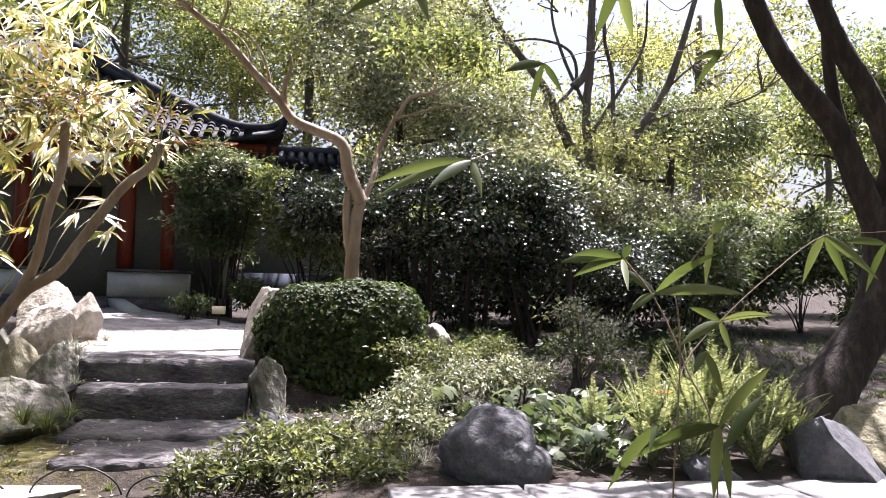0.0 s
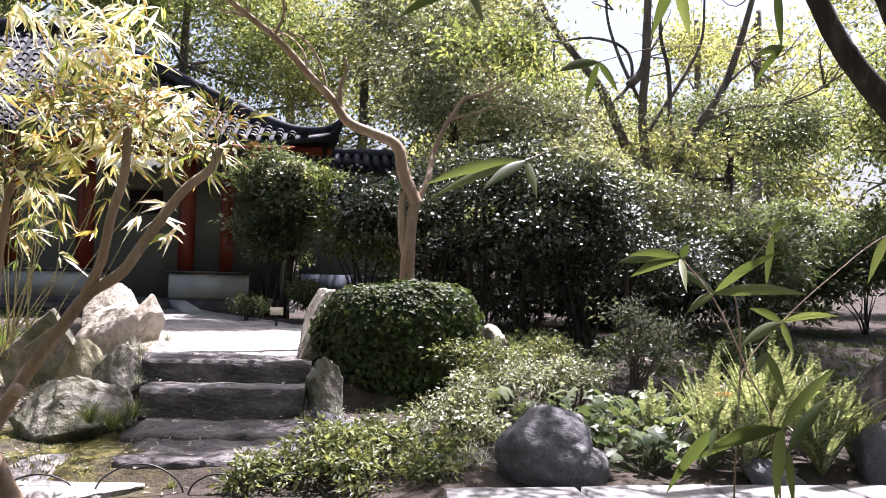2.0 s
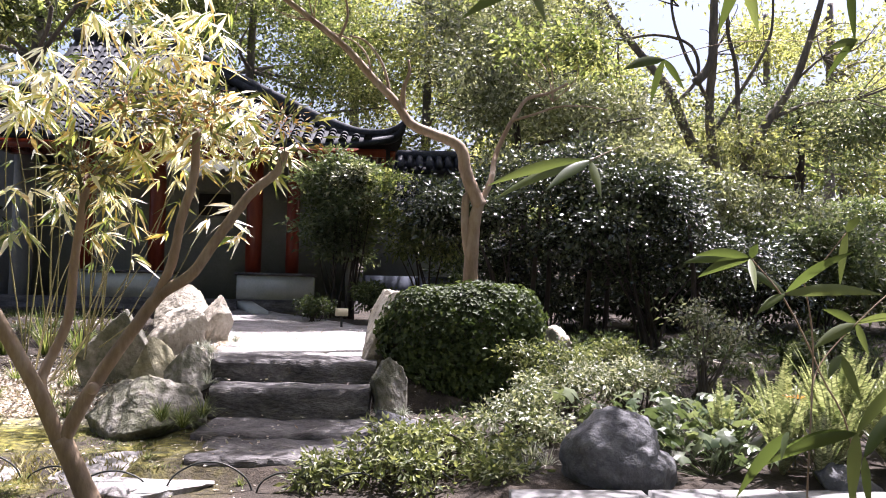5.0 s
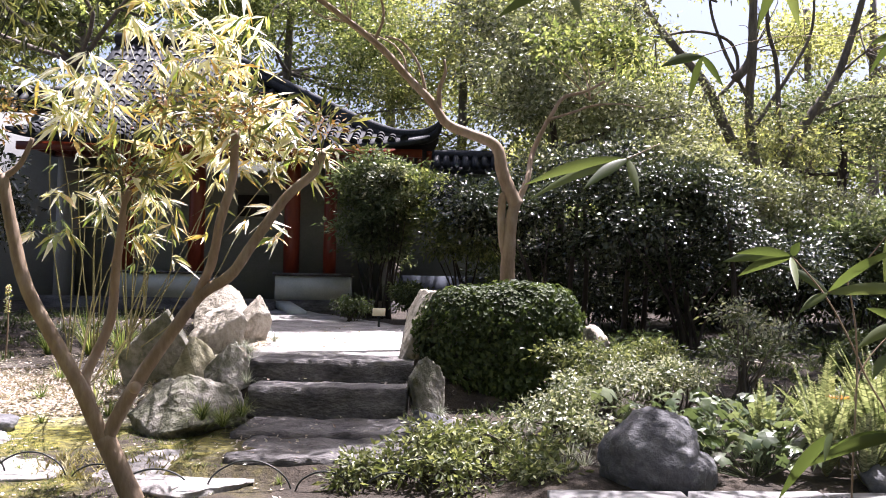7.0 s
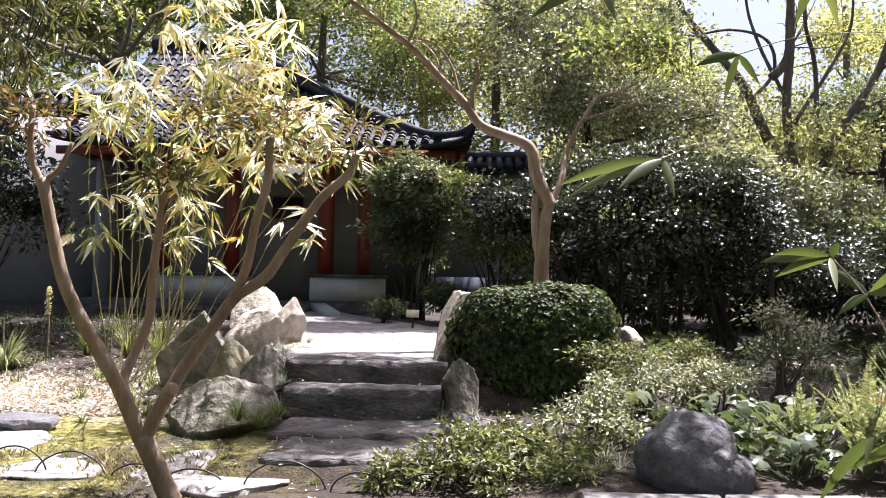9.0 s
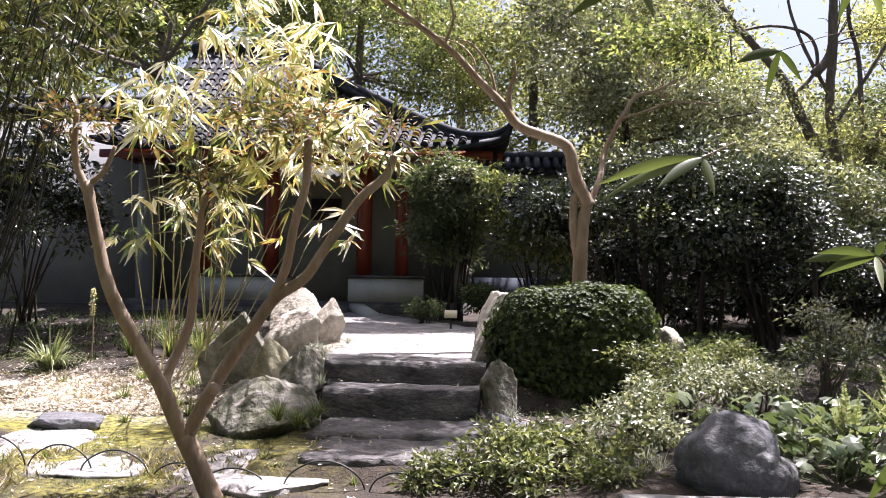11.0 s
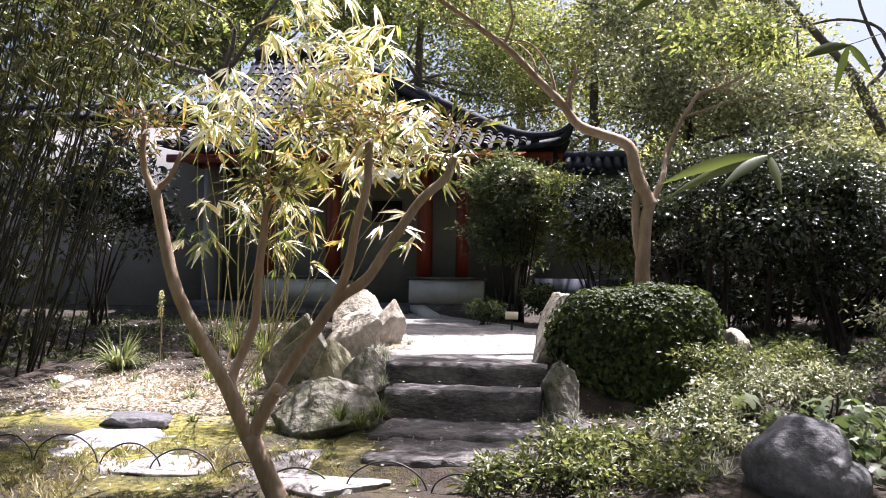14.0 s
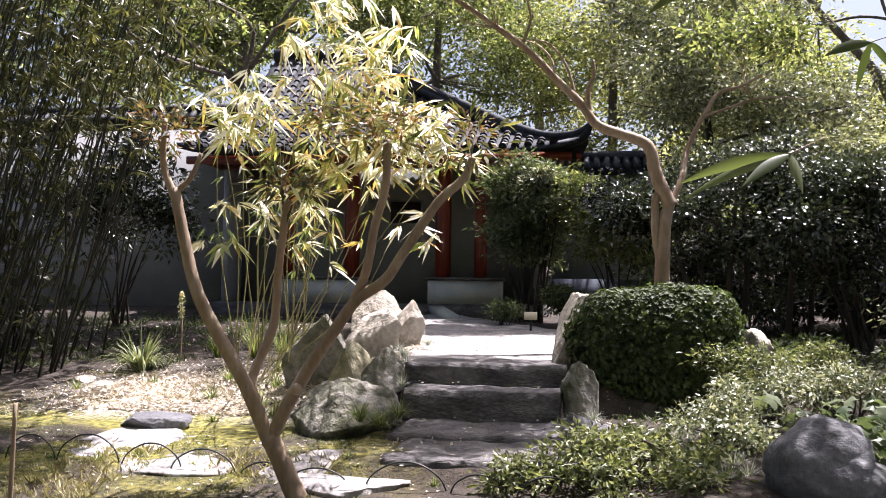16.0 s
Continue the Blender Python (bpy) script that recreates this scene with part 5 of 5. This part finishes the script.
# understorey in the shade
for k, (x, y, zc, rx, rz, n, mt) in enumerate(((1.6, 11.3, 1.25, 0.7, 0.45, 420, L_CAM), (2.6, 11.6, 1.3, 0.8, 0.5, 480, L_CAM), (3.7, 11.8, 1.3, 0.8, 0.5, 480, L_CAM), (4.9, 12.0, 1.5, 0.8, 0.55, 480, L_IVY), (6.0, 12.2, 1.6, 0.8, 0.55, 480, L_GREY), (8.4, 11.6, 1.5, 0.9, 0.6, 480, L_IVY), (1.3, 14.0, 1.7, 0.8, 0.9, 420, L_IVY), (2.6, 14.2, 2.0, 0.9, 1.0, 480, L_TREE), (4.0, 14.5, 1.9, 0.9, 0.8, 480, L_CAM), (9.5, 13.0, 2.2, 1.0, 0.9, 500, L_TREE))):
    shrub("understorey_shrub", "dark leafy shrub in woodland shade", (x, y), [(x, y, zc - 0.1, rx, 0.6, rz), (x + 0.2, y - 0.5, grow(x, y) + 0.22, rx, 0.5, 0.25)], n, 13, 0.09, 0.08, mt, 700 + k)
for k, (x, y, h) in enumerate(((1.55, 9.9, 1.6), (1.75, 10.1, 1.7), (2.1, 9.6, 1.5), (3.0, 8.9, 1.3), (3.3, 9.6, 1.5), (2.5, 10.4, 1.6))):
    simple_stem = tagged(link("sapling", (lambda bb: (tube(bb, [(0, 0, -0.05), (0.05, 0, h * 0.5), (0.0 if k % 2 else 0.12, 0, h)], 0.035, 0.018, 7, 4, 0.04), bb)[1])(bmesh.new()), M_BARKD), "thin dark sapling trunk in the understorey", "sapling", "saplings")
    simple_stem.location = (x, y, grow(x, y))
for k, (x, y, n) in enumerate(((1.3, 8.6, 60), (1.9, 8.2, 60), (2.9, 8.0, 50), (3.6, 7.6, 60), (1.5, 7.6, 50), (4.4, 8.8, 70))):
    shrub("low_shrub", "low sparse plant on the shaded soil", (x, y), [(x, y, grow(x, y) + 0.16, 0.35, 0.25, 0.12)], n, 9, 0.05, 0.06, L_IVY, 720 + k, 6)

# ivy mound over a rock
ivm = thing("ivy_mound", "block-shaped mound of ivy over a rock", "ivy", (0.55, 6.9, 0.1))
bm = rockmesh(90, (0.4, 0.33, 0.4), 4, 0.08)
for v in bm.verts:
    v.co += Vector((0, 0, 0.34))
part("rock_core", bm, M_ROCKG, ivm)
rng = np.random.default_rng(91)
vi, fi = merge(shell(rng, (0, 0, 0.34), (0.57, 0.42, 0.5), 13000, 0.045, 0.8, 4.5, zmin=-0.1, lift=0.05), shell(rng, (0, 0, 0.34), (0.54, 0.39, 0.47), 6000, 0.045, 0.75, 4.5, zmin=-0.1))
low_ = np.clip((0.42 - vi[:, 2]) / 0.5, 0, 1)
vi[:, 0] = np.where(vi[:, 0] < 0, vi[:, 0] * (1 - 0.45 * low_), vi[:, 0]) + 0.03 * low_      # hangs inward over the stones
vi[:, 2] += 0.06 * vi[:, 0] * (vi[:, 2] > 0.3)
foliage("ivy_leaves", (vi, fi), L_MOUND, ivm)


# ---- low planting and small things ----
def fern(name, label, loc, n, length, seed):
    """Arching fronds, each with pairs of narrow leaflets."""
    rng = np.random.default_rng(seed)
    t = thing(name, label, "fern", loc, "ferns")
    for _ in range(n):
        a = rng.uniform(0, 2 * math.pi)
        L = length * rng.uniform(0.65, 1.15)
        arch = rng.uniform(0.12, 0.6)
        o = np.array((math.cos(a), math.sin(a), 0))
        K = 22
        pts = [o * L * arch * (k / K) + np.array((0, 0, L * ((k / K) * 1.05 - (k / K) ** 2 * 0.75 * arch))) for k in range(K + 1)]
        P, A, N_, LL = [], [], [], []
        side = np.array((-math.sin(a), math.cos(a), 0))
        for k in range(1, K):
            d = unit(pts[k + 1] - pts[k - 1])
            w_ = 0.056 * L * math.sin(math.pi * (0.12 + 0.85 * k / K)) + 0.008
            for sg_ in (-1, 1):
                for h in (0, 0.5):
                    P.append(pts[k] + (pts[k + 1] - pts[k]) * h), A.append(side * sg_ + d * 0.6), N_.append(np.cross(d, side) + rng.normal(size=3) * 0.15), LL.append(w_ * rng.uniform(0.8, 1.1))
        LL = np.array(LL)
        v, f = blades(P, A, np.abs(N_) * (1, 1, 1), LL, LL * 0.42)
        fr = foliage("frond", (v, f), L_FERN, t)
        bm = bmesh.new()
        tube(bm, pts[::4], 0.0025, 0.001, 4, 2)
        part("midrib", bm, M_CULMY, fr)
    return t


for i, (x, y, n, L) in enumerate(((1.98, 4.45, 24, 0.42), (2.28, 4.5, 28, 0.54), (2.6, 4.5, 28, 0.48), (2.45, 4.8, 26, 0.58), (2.85, 4.6, 22, 0.4), (2.15, 4.85, 22, 0.5), (1.8, 4.75, 18, 0.38), (2.75, 4.95, 20, 0.48), (2.1, 4.3, 20, 0.32), (2.5, 4.3, 20, 0.34))):
    fern("fern", "bright green sunlit fern with arching fronds", (x, y, grow(x, y) - 0.01), n + 6, L * 1.15, 300 + i)


def lobed_plant(loc, n, size, seed):
    """Broad soft lobed leaves on stalks."""
    rng = np.random.default_rng(seed)
    t = thing("lobed_plant", "broad-leaved green plant with lobed leaves", "plant", loc, "broad-leaved plants")
    for _ in range(n):
        x, y, h = rng.normal() * 0.14, rng.normal() * 0.1, rng.uniform(0.06, 0.26)
        tip = np.array((x * 1.5, y * 1.5, h))
        bm = bmesh.new()
        c = bm.verts.new((0, 0, 0))
        s = size * rng.uniform(0.6, 1.2)
        ring = []
        for k in range(15):
            a = 2 * math.pi * k / 15 + 0.2
            rr = s * (1.0 if k % 3 == 1 else 0.72) * (0.45 if k == 0 else 1)
            ring.append(bm.verts.new((rr * math.cos(a), rr * math.sin(a), -0.25 * rr * rr / s + rng.normal() * 0.004)))
        for k in range(15):
            bm.faces.new((c, ring[k], ring[(k + 1) % 15]))
        R = Euler((rng.normal() * 0.4 + 0.35, rng.normal() * 0.4, rng.uniform(0, 6.28))).to_matrix()
        bmesh.ops.transform(bm, verts=bm.verts[:], matrix=Matrix.Translation(tip) @ R.to_4x4())
        lf = part("leaf", bm, L_BROAD, t)
        bm = bmesh.new()
        tube(bm, [(x * 0.2, y * 0.2, 0), (x, y, h * 0.6), tip], 0.003, 0.002, 4, 2)
        part("stalk", bm, L_BROAD, lf)
    return t


for i, (x, y) in enumerate(((1.5, 4.62), (1.72, 4.5), (1.62, 4.85), (1.45, 4.95), (1.86, 4.75), (1.7, 5.1), (2.0, 5.1), (1.35, 5.15), (1.6, 4.4))):
    lobed_plant((x, y, grow(x, y)), 24, 0.056, 320 + i)

flw = thing("orange_flower", "single orange flower above the ferns", "flower", (2.12, 4.62, grow(2.12, 4.62)))
bm = bmesh.new()
tube(bm, [(0, 0, 0), (0.01, 0, 0.2), (0, 0, 0.36)], 0.004, 0.003, 5, 3)
part("stalk", bm, M_CULMY, flw)
L_ORANGE = mk_leaf("orange_petal", [(0.5, 0.16, 0.01), (0.62, 0.24, 0.02)], 0.4, 0.4, 1.2)
for k in range(6):
    v, f = blades([(0, 0, 0.355)], [(math.cos(k), math.sin(k), 0.25)], [(0, 0, 1.0)], [0.075], [0.045])
    foliage("petal", (v, f), L_ORANGE, flw)


def tuft(name, label, x, y, n, L, w_, seed, mat=L_GRASS, spread=0.9, z=None):
    rng = np.random.default_rng(seed)
    z = grow(x, y) - 0.01 if z is None else z
    v, f = strap_tuft(rng, (0, 0, 0), n, L, w_, spread)
    ob = raw(name, [tuple(p) for p in v], f, mat)
    ob.location = (x, y, z)
    return tagged(ob, label, "grass plant", "strap-leaved tufts")


# lighter fern colour stands in for sun on this tuft
tuft("spider_plant", "arching strap-leaved tuft, sun put into its pale leaf colour", -3.8, 7.55, 170, 0.5, 0.022, 400, L_FERN)
for i, (x, y, n, L) in enumerate(((-2.85, 7.2, 40, 0.24), (-3.4, 7.0, 40, 0.14), (-2.7, 6.5, 46, 0.18), (-2.25, 6.3, 60, 0.26), (-2.3, 6.8, 50, 0.26), (-2.55, 7.6, 40, 0.28), (-2.2, 7.5, 40, 0.3), (-2.05, 6.0, 40, 0.18), (-3.9, 6.7, 30, 0.14), (-2.9, 5.9, 30, 0.1), (-2.4, 5.8, 30, 0.1))):
    tuft("liriope_tuft", "small grassy tuft with narrow leaves", x, y, n, L, 0.009, 410 + i)
for i, (x, y, n, L, z) in enumerate(((-1.3, 5.4, 200, 0.2, 0.12), (-1.18, 5.42, 200, 0.2, 0.08), (-1.1, 5.58, 180, 0.19, 0.12), (-1.2, 6.22, 110, 0.14, 0.26), (-1.24, 6.6, 120, 0.14, 0.36), (-1.32, 6.9, 120, 0.13, 0.42), (-1.42, 7.25, 110, 0.12, 0.44), (-0.02, 6.38, 70, 0.12, 0.24), (0.1, 5.85, 100, 0.14, 0.1), (-0.05, 5.95, 70, 0.12, 0.1), (0.62, 4.75, 120, 0.16, 0.0), (0.82, 4.6, 140, 0.16, 0.0), (0.7, 4.5, 140, 0.15, -0.01), (0.78, 4.78, 120, 0.17, 0.02), (-1.25, 7.6, 50, 0.16, 0.48), (-1.45, 7.1, 60, 0.12, 0.45))):
    tuft("mondo_grass", "fine silvery mondo grass tuft among the stones", x, y, n, L, 0.005, 430 + i, L_SILVER if i > 2 else L_GRASS, 1.0, z)
for i, (x, y) in enumerate(((-2.9, 4.75), (-2.6, 4.7), (-2.3, 4.65), (-2.05, 4.72), (-1.75, 4.6), (-1.0, 4.6), (-0.7, 4.55), (-1.2, 4.75), (-3.2, 4.8), (-2.45, 4.85))):
    tuft("mondo_grass", "low dark tuft along the hoop edging", x, y, 60, 0.08, 0.005, 450 + i, L_GRASS, 1.0)

for i, (x, y, L) in enumerate(((-3.05, 8.35, 0.5), (-2.7, 8.2, 0.46), (-2.4, 8.3, 0.5), (-2.2, 8.0, 0.42), (-3.4, 8.3, 0.3), (-2.0, 8.5, 0.4))):
    tuft("strap_plant", "tall dark green strap-leaved clump in shade", x, y, 70, L, 0.014, 480 + i, L_GRASS, 0.6)

# flower spike standing beside the strap-leaved tuft
fs = thing("flower_spike", "tall dry yellow flower spike", "flower", (-3.6, 7.9, grow(-3.6, 7.9)))
bm = bmesh.new()
tube(bm, [(0, 0, 0), (0.01, 0, 0.3), (0.0, 0, 0.62)], 0.008, 0.006, 5, 3)
part("stalk", bm, M_BARKB, fs)
rng = np.random.default_rng(470)
q = np.stack([rng.normal(size=160) * 0.01, rng.normal(size=160) * 0.01, rng.uniform(0.42, 0.66, 160)], 1)
# florets share the sun-painted bamboo leaf colour
foliage("florets", blades(q, rand_dirs(rng, 160), rand_dirs(rng, 160), np.full(160, 0.025), np.full(160, 0.012)), L_SUNPAINT, fs)

# iron hoop edging
HOOPS = ((-3.18, 4.72, 0.33, 0.15), (-2.86, 4.7, 0.4, 0.16), (-2.46, 4.66, 0.38, 0.15), (-2.16, 4.62, 0.4, 0.14), (-1.75, 4.56, 0.3, 0.1), (-1.48, 4.5, 0.36, 0.1), (-1.06, 4.45, 0.45, 0.16), (-0.62, 4.42, 0.3, 0.11), (-0.3, 4.4, 0.34, 0.12), (0.02, 4.42, 0.36, 0.13))
for x, y, wd, h in HOOPS:
    z = grow(x + wd / 2, y) - 0.03
    bm = bmesh.new()
    tube(bm, [(0, 0, -0.03), (wd * 0.1, 0, h * 0.55), (wd * 0.3, 0.004, h * 0.95), (wd * 0.5, 0.006, h * 1.06), (wd * 0.7, 0.004, h * 0.95), (wd * 0.9, 0, h * 0.55), (wd, 0, -0.03)], 0.0045, 0.0045, 6, 6)
    ob = link("hoop_edging", bm, M_IRON)
    ob.location = (x, y, z)
    tagged(ob, "thin black iron hoop edging the bed", "edging", "hoop edging")
rs = tagged(link("stake", (lambda b: (tube(b, [(0, 0, -0.1), (0.0, 0.01, 0.3), (0.01, 0, 0.55)], 0.012, 0.01, 6, 3), b)[1])(bmesh.new()), M_BARKB), "thin brown stake in the moss", "stake")
rs.location = (-2.62, 3.95, -0.2)

# short dry grass and moss sprigs over the bed
def sprigs(name, label, patches, mat, seed):
    rng = np.random.default_rng(seed)
    P, L = [], []
    for x0, x1, y0, y1, n, s in patches:
        made = 0
        while made < n:
            x, y = rng.uniform(x0, x1), rng.uniform(y0, y1)
            if noise.noise((x * 2.2, y * 2.2, seed)) < -0.05:
                made += 0.3
                continue
            made += 1
            for _ in range(3):
                P.append((x + rng.normal() * 0.012, y + rng.normal() * 0.012, grow(x, y) - 0.005)), L.append(s * rng.uniform(0.5, 1.5))
    L = np.array(L)
    ax = rng.normal(size=(len(P), 3)) * (0.7, 0.7, 0.2) + (0, 0, 0.8)
    ob = foliage(name, blades(P, ax, rng.normal(size=(len(P), 3)), L, L * 0.16), mat)
    return tagged(ob, label, "grass", kind="stuff")


L_DRY = mk_leaf("dry_grass", [(0.12, 0.1, 0.04), (0.28, 0.25, 0.11), (0.42, 0.37, 0.22)], 0.5, 0.25, 1.2)
sprigs("moss_sprigs", "yellow-green moss and short grass on soil", ((-4.2, -1.0, 4.0, 5.9, 5200, 0.02),), L_GRASS, 510)
sprigs("dry_grass", "short dry grass and stalks on soil", ((-4.2, -1.2, 4.0, 5.0, 1300, 0.05), (-4.2, -1.8, 6.0, 7.4, 500, 0.04)), L_DRY, 511)
sprigs("ground_cover", "dark low ground cover in shade", ((0.3, 4.6, 5.6, 10.5, 3800, 0.06), (-6.5, -3.6, 7.5, 12, 2200, 0.07), (2.8, 7.5, 6.6, 10.8, 4200, 0.06)), L_IVY, 512)

# fallen leaves
rng = np.random.default_rng(480)
P, S = [], []
for x0, x1, y0, y1, n, s in ((-4.2, -1.6, 5.8, 8.4, 4000, 0.03), (-3.75, -1.7, 6.0, 7.5, 19000, 0.034), (-3.6, -0.6, 4.0, 5.4, 600, 0.028), (-1.2, 0.0, 5.3, 9.6, 260, 0.03), (-1.75, -1.3, 6.8, 8.2, 2600, 0.026), (0.2, 4.5, 5.8, 10, 1500, 0.05), (-6, -2, 8.6, 12, 900, 0.06)):
    for _ in range(n):
        x, y = rng.uniform(x0, x1), rng.uniform(y0, y1)
        z = grow(x, y)
        if -1.42 < x < -0.05 and y > 6.5:
            z = landing_z(y) + 0.012
        elif -1.0 < x < 0.1 and 4.65 < y < 6.0:
            z = 0.085 if y > 5.3 else 0.06
        elif -1.15 < x < -0.1 and 6.0 <= y <= 6.5:
            z = 0.28
        P.append((x, y, z + 0.008)), S.append(s * rng.uniform(0.6, 1.4))
P, S = np.array(P), np.array(S)
ax = rand_dirs(rng, len(P)) * (1, 1, 0.25)
fl = foliage("fallen_leaves", blades(P, ax, np.array((0, 0, 1.0)) + rng.normal(size=(len(P), 3)) * 0.25, S, S * 0.45), L_LIT)
tagged(fl, "dry pale fallen leaves scattered over soil", "leaf litter", kind="stuff")


# ---- bamboo hanging close to the lens ----
def long_leaf(bm, a, b, width, rng):
    """One lance-shaped leaf, folded along its rib and sagging a little."""
    a, b = np.array(a, float), np.array(b, float)
    d = b - a
    L = np.linalg.norm(d)
    f = unit(np.cross(d, (0.15 * rng.normal(), 1.0, 0.35 * rng.normal())))
    n = unit(np.cross(f, d))
    K, prev = 9, None
    for k in range(K + 1):
        t = k / K
        c = a + d * t + np.array((0, 0, 0.06 * L)) * math.sin(math.pi * t)
        w_ = width * (math.sin(math.pi * min(1, t * 1.0 + 0.02)) ** 0.75) * (1 - 0.45 * t) * 0.75
        row = [bm.verts.new(c - f * w_ + n * w_ * 0.3), bm.verts.new(c), bm.verts.new(c + f * w_ + n * w_ * 0.3)]
        if prev:
            bm.faces.new((prev[0], prev[1], row[1], row[0]))
            bm.faces.new((prev[1], prev[2], row[2], row[1]))
        prev = row


SPRAYS = [
    ((0.29, 1.3, 1.06), [(-0.15, -0.04), (-0.14, -0.06), (-0.07, -0.05), (0.01, -0.06)]),
    ((0.19, 1.25, 1.3), [(0.02, -0.06), (-0.1, -0.06), (-0.07, -0.02)]),
    ((0.46, 1.5, 1.27), [(-0.02, -0.08), (0.04, -0.05), (-0.08, -0.03)]),
    ((0.48, 1.2, 1.31), [(-0.03, -0.08), (0.04, -0.07)]),
    ((0.72, 1.35, 1.27), [(-0.05, -0.02), (-0.04, -0.06)]),
    ((0.71, 1.35, 1.37), [(0.02, -0.1)]),
    ((0.51, 1.25, 0.92), [(-0.1, -0.01), (-0.08, -0.03), (-0.09, 0.0), (-0.02, -0.05), (0.01, 0.02)]),
] + [
    ((0.56, 1.25, 0.87), [(0.11, 0.0), (0.08, 0.06), (-0.05, 0.04), (-0.05, -0.03)]),
    ((0.65, 1.25, 0.96), [(-0.01, -0.08), (0.01, 0.02)]),
    ((0.69, 1.3, 0.83), [(0.08, 0.01), (0.02, -0.05), (-0.07, -0.04), (-0.04, 0.02)]),
    ((0.59, 1.15, 0.79), [(0.02, -0.06), (-0.03, -0.03)]),
    ((0.61, 1.15, 0.69), [(0.08, 0.08), (-0.11, -0.05), (-0.01, -0.1), (-0.08, -0.03)]),
    ((0.52, 1.15, 0.69), [(-0.06, -0.09), (-0.03, -0.03)]),
    ((0.62, 1.15, 0.66), [(0.0, -0.07), (0.07, 0.07)]),
    ((0.87, 1.3, 0.97), [(0.05, -0.08), (0.09, -0.07), (-0.04, -0.08)]),
    ((0.98, 1.3, 0.96), [(-0.07, 0.0), (-0.01, -0.08)]),
]
rng = np.random.default_rng(500)
nb = thing("hanging_bamboo", "green bamboo sprays hanging close by", "bamboo", (0.6, 1.3, -0.7))
nbb = np.array((0.6, 1.3, -0.7))
for node, leaves_ in SPRAYS:
    for dx, dz in leaves_:
        bm = bmesh.new()
        a = np.array(node) - nbb
        long_leaf(bm, a, a + (dx, rng.normal() * 0.025, dz), 0.0145 if abs(dx) + abs(dz) > 0.1 else 0.0105, rng)
        part("leaf", bm, L_NEAR, nb)
for pts, r in (([(0.6, 1.3, -0.68), (0.6, 1.27, 0.3), (0.59, 1.25, 0.56), (0.6, 1.25, 0.79), (0.585, 1.25, 0.9)], 0.0018),
               ([(0.66, 1.28, 0.2), (0.66, 1.25, 0.62), (0.61, 1.25, 0.76), (0.56, 1.25, 0.86), (0.51, 1.25, 0.92)], 0.0016),
               ([(0.6, 1.26, 0.72), (0.63, 1.29, 0.77), (0.69, 1.3, 0.83), (0.77, 1.3, 0.9), (0.87, 1.3, 0.97), (0.98, 1.3, 0.98), (1.2, 1.3, 1.02)], 0.001),
               ([(0.29, 1.3, 1.06), (0.34, 1.31, 1.085)], 0.0012),
               ([(0.46, 1.5, 1.27), (0.55, 1.42, 1.28), (0.72, 1.36, 1.27)], 0.0008),
               ([(0.19, 1.25, 1.3), (0.3, 1.22, 1.36), (0.48, 1.2, 1.42), (0.71, 1.35, 1.46)], 0.0012),
               ([(0.56, 1.25, 0.87), (0.6, 1.25, 0.9), (0.65, 1.25, 0.96)], 0.0016)):
    bm = bmesh.new()
    tube(bm, [np.array(p) - nbb for p in pts], r, r * 0.6, 6, 5)
    part("twig", bm, M_BARK, nb)
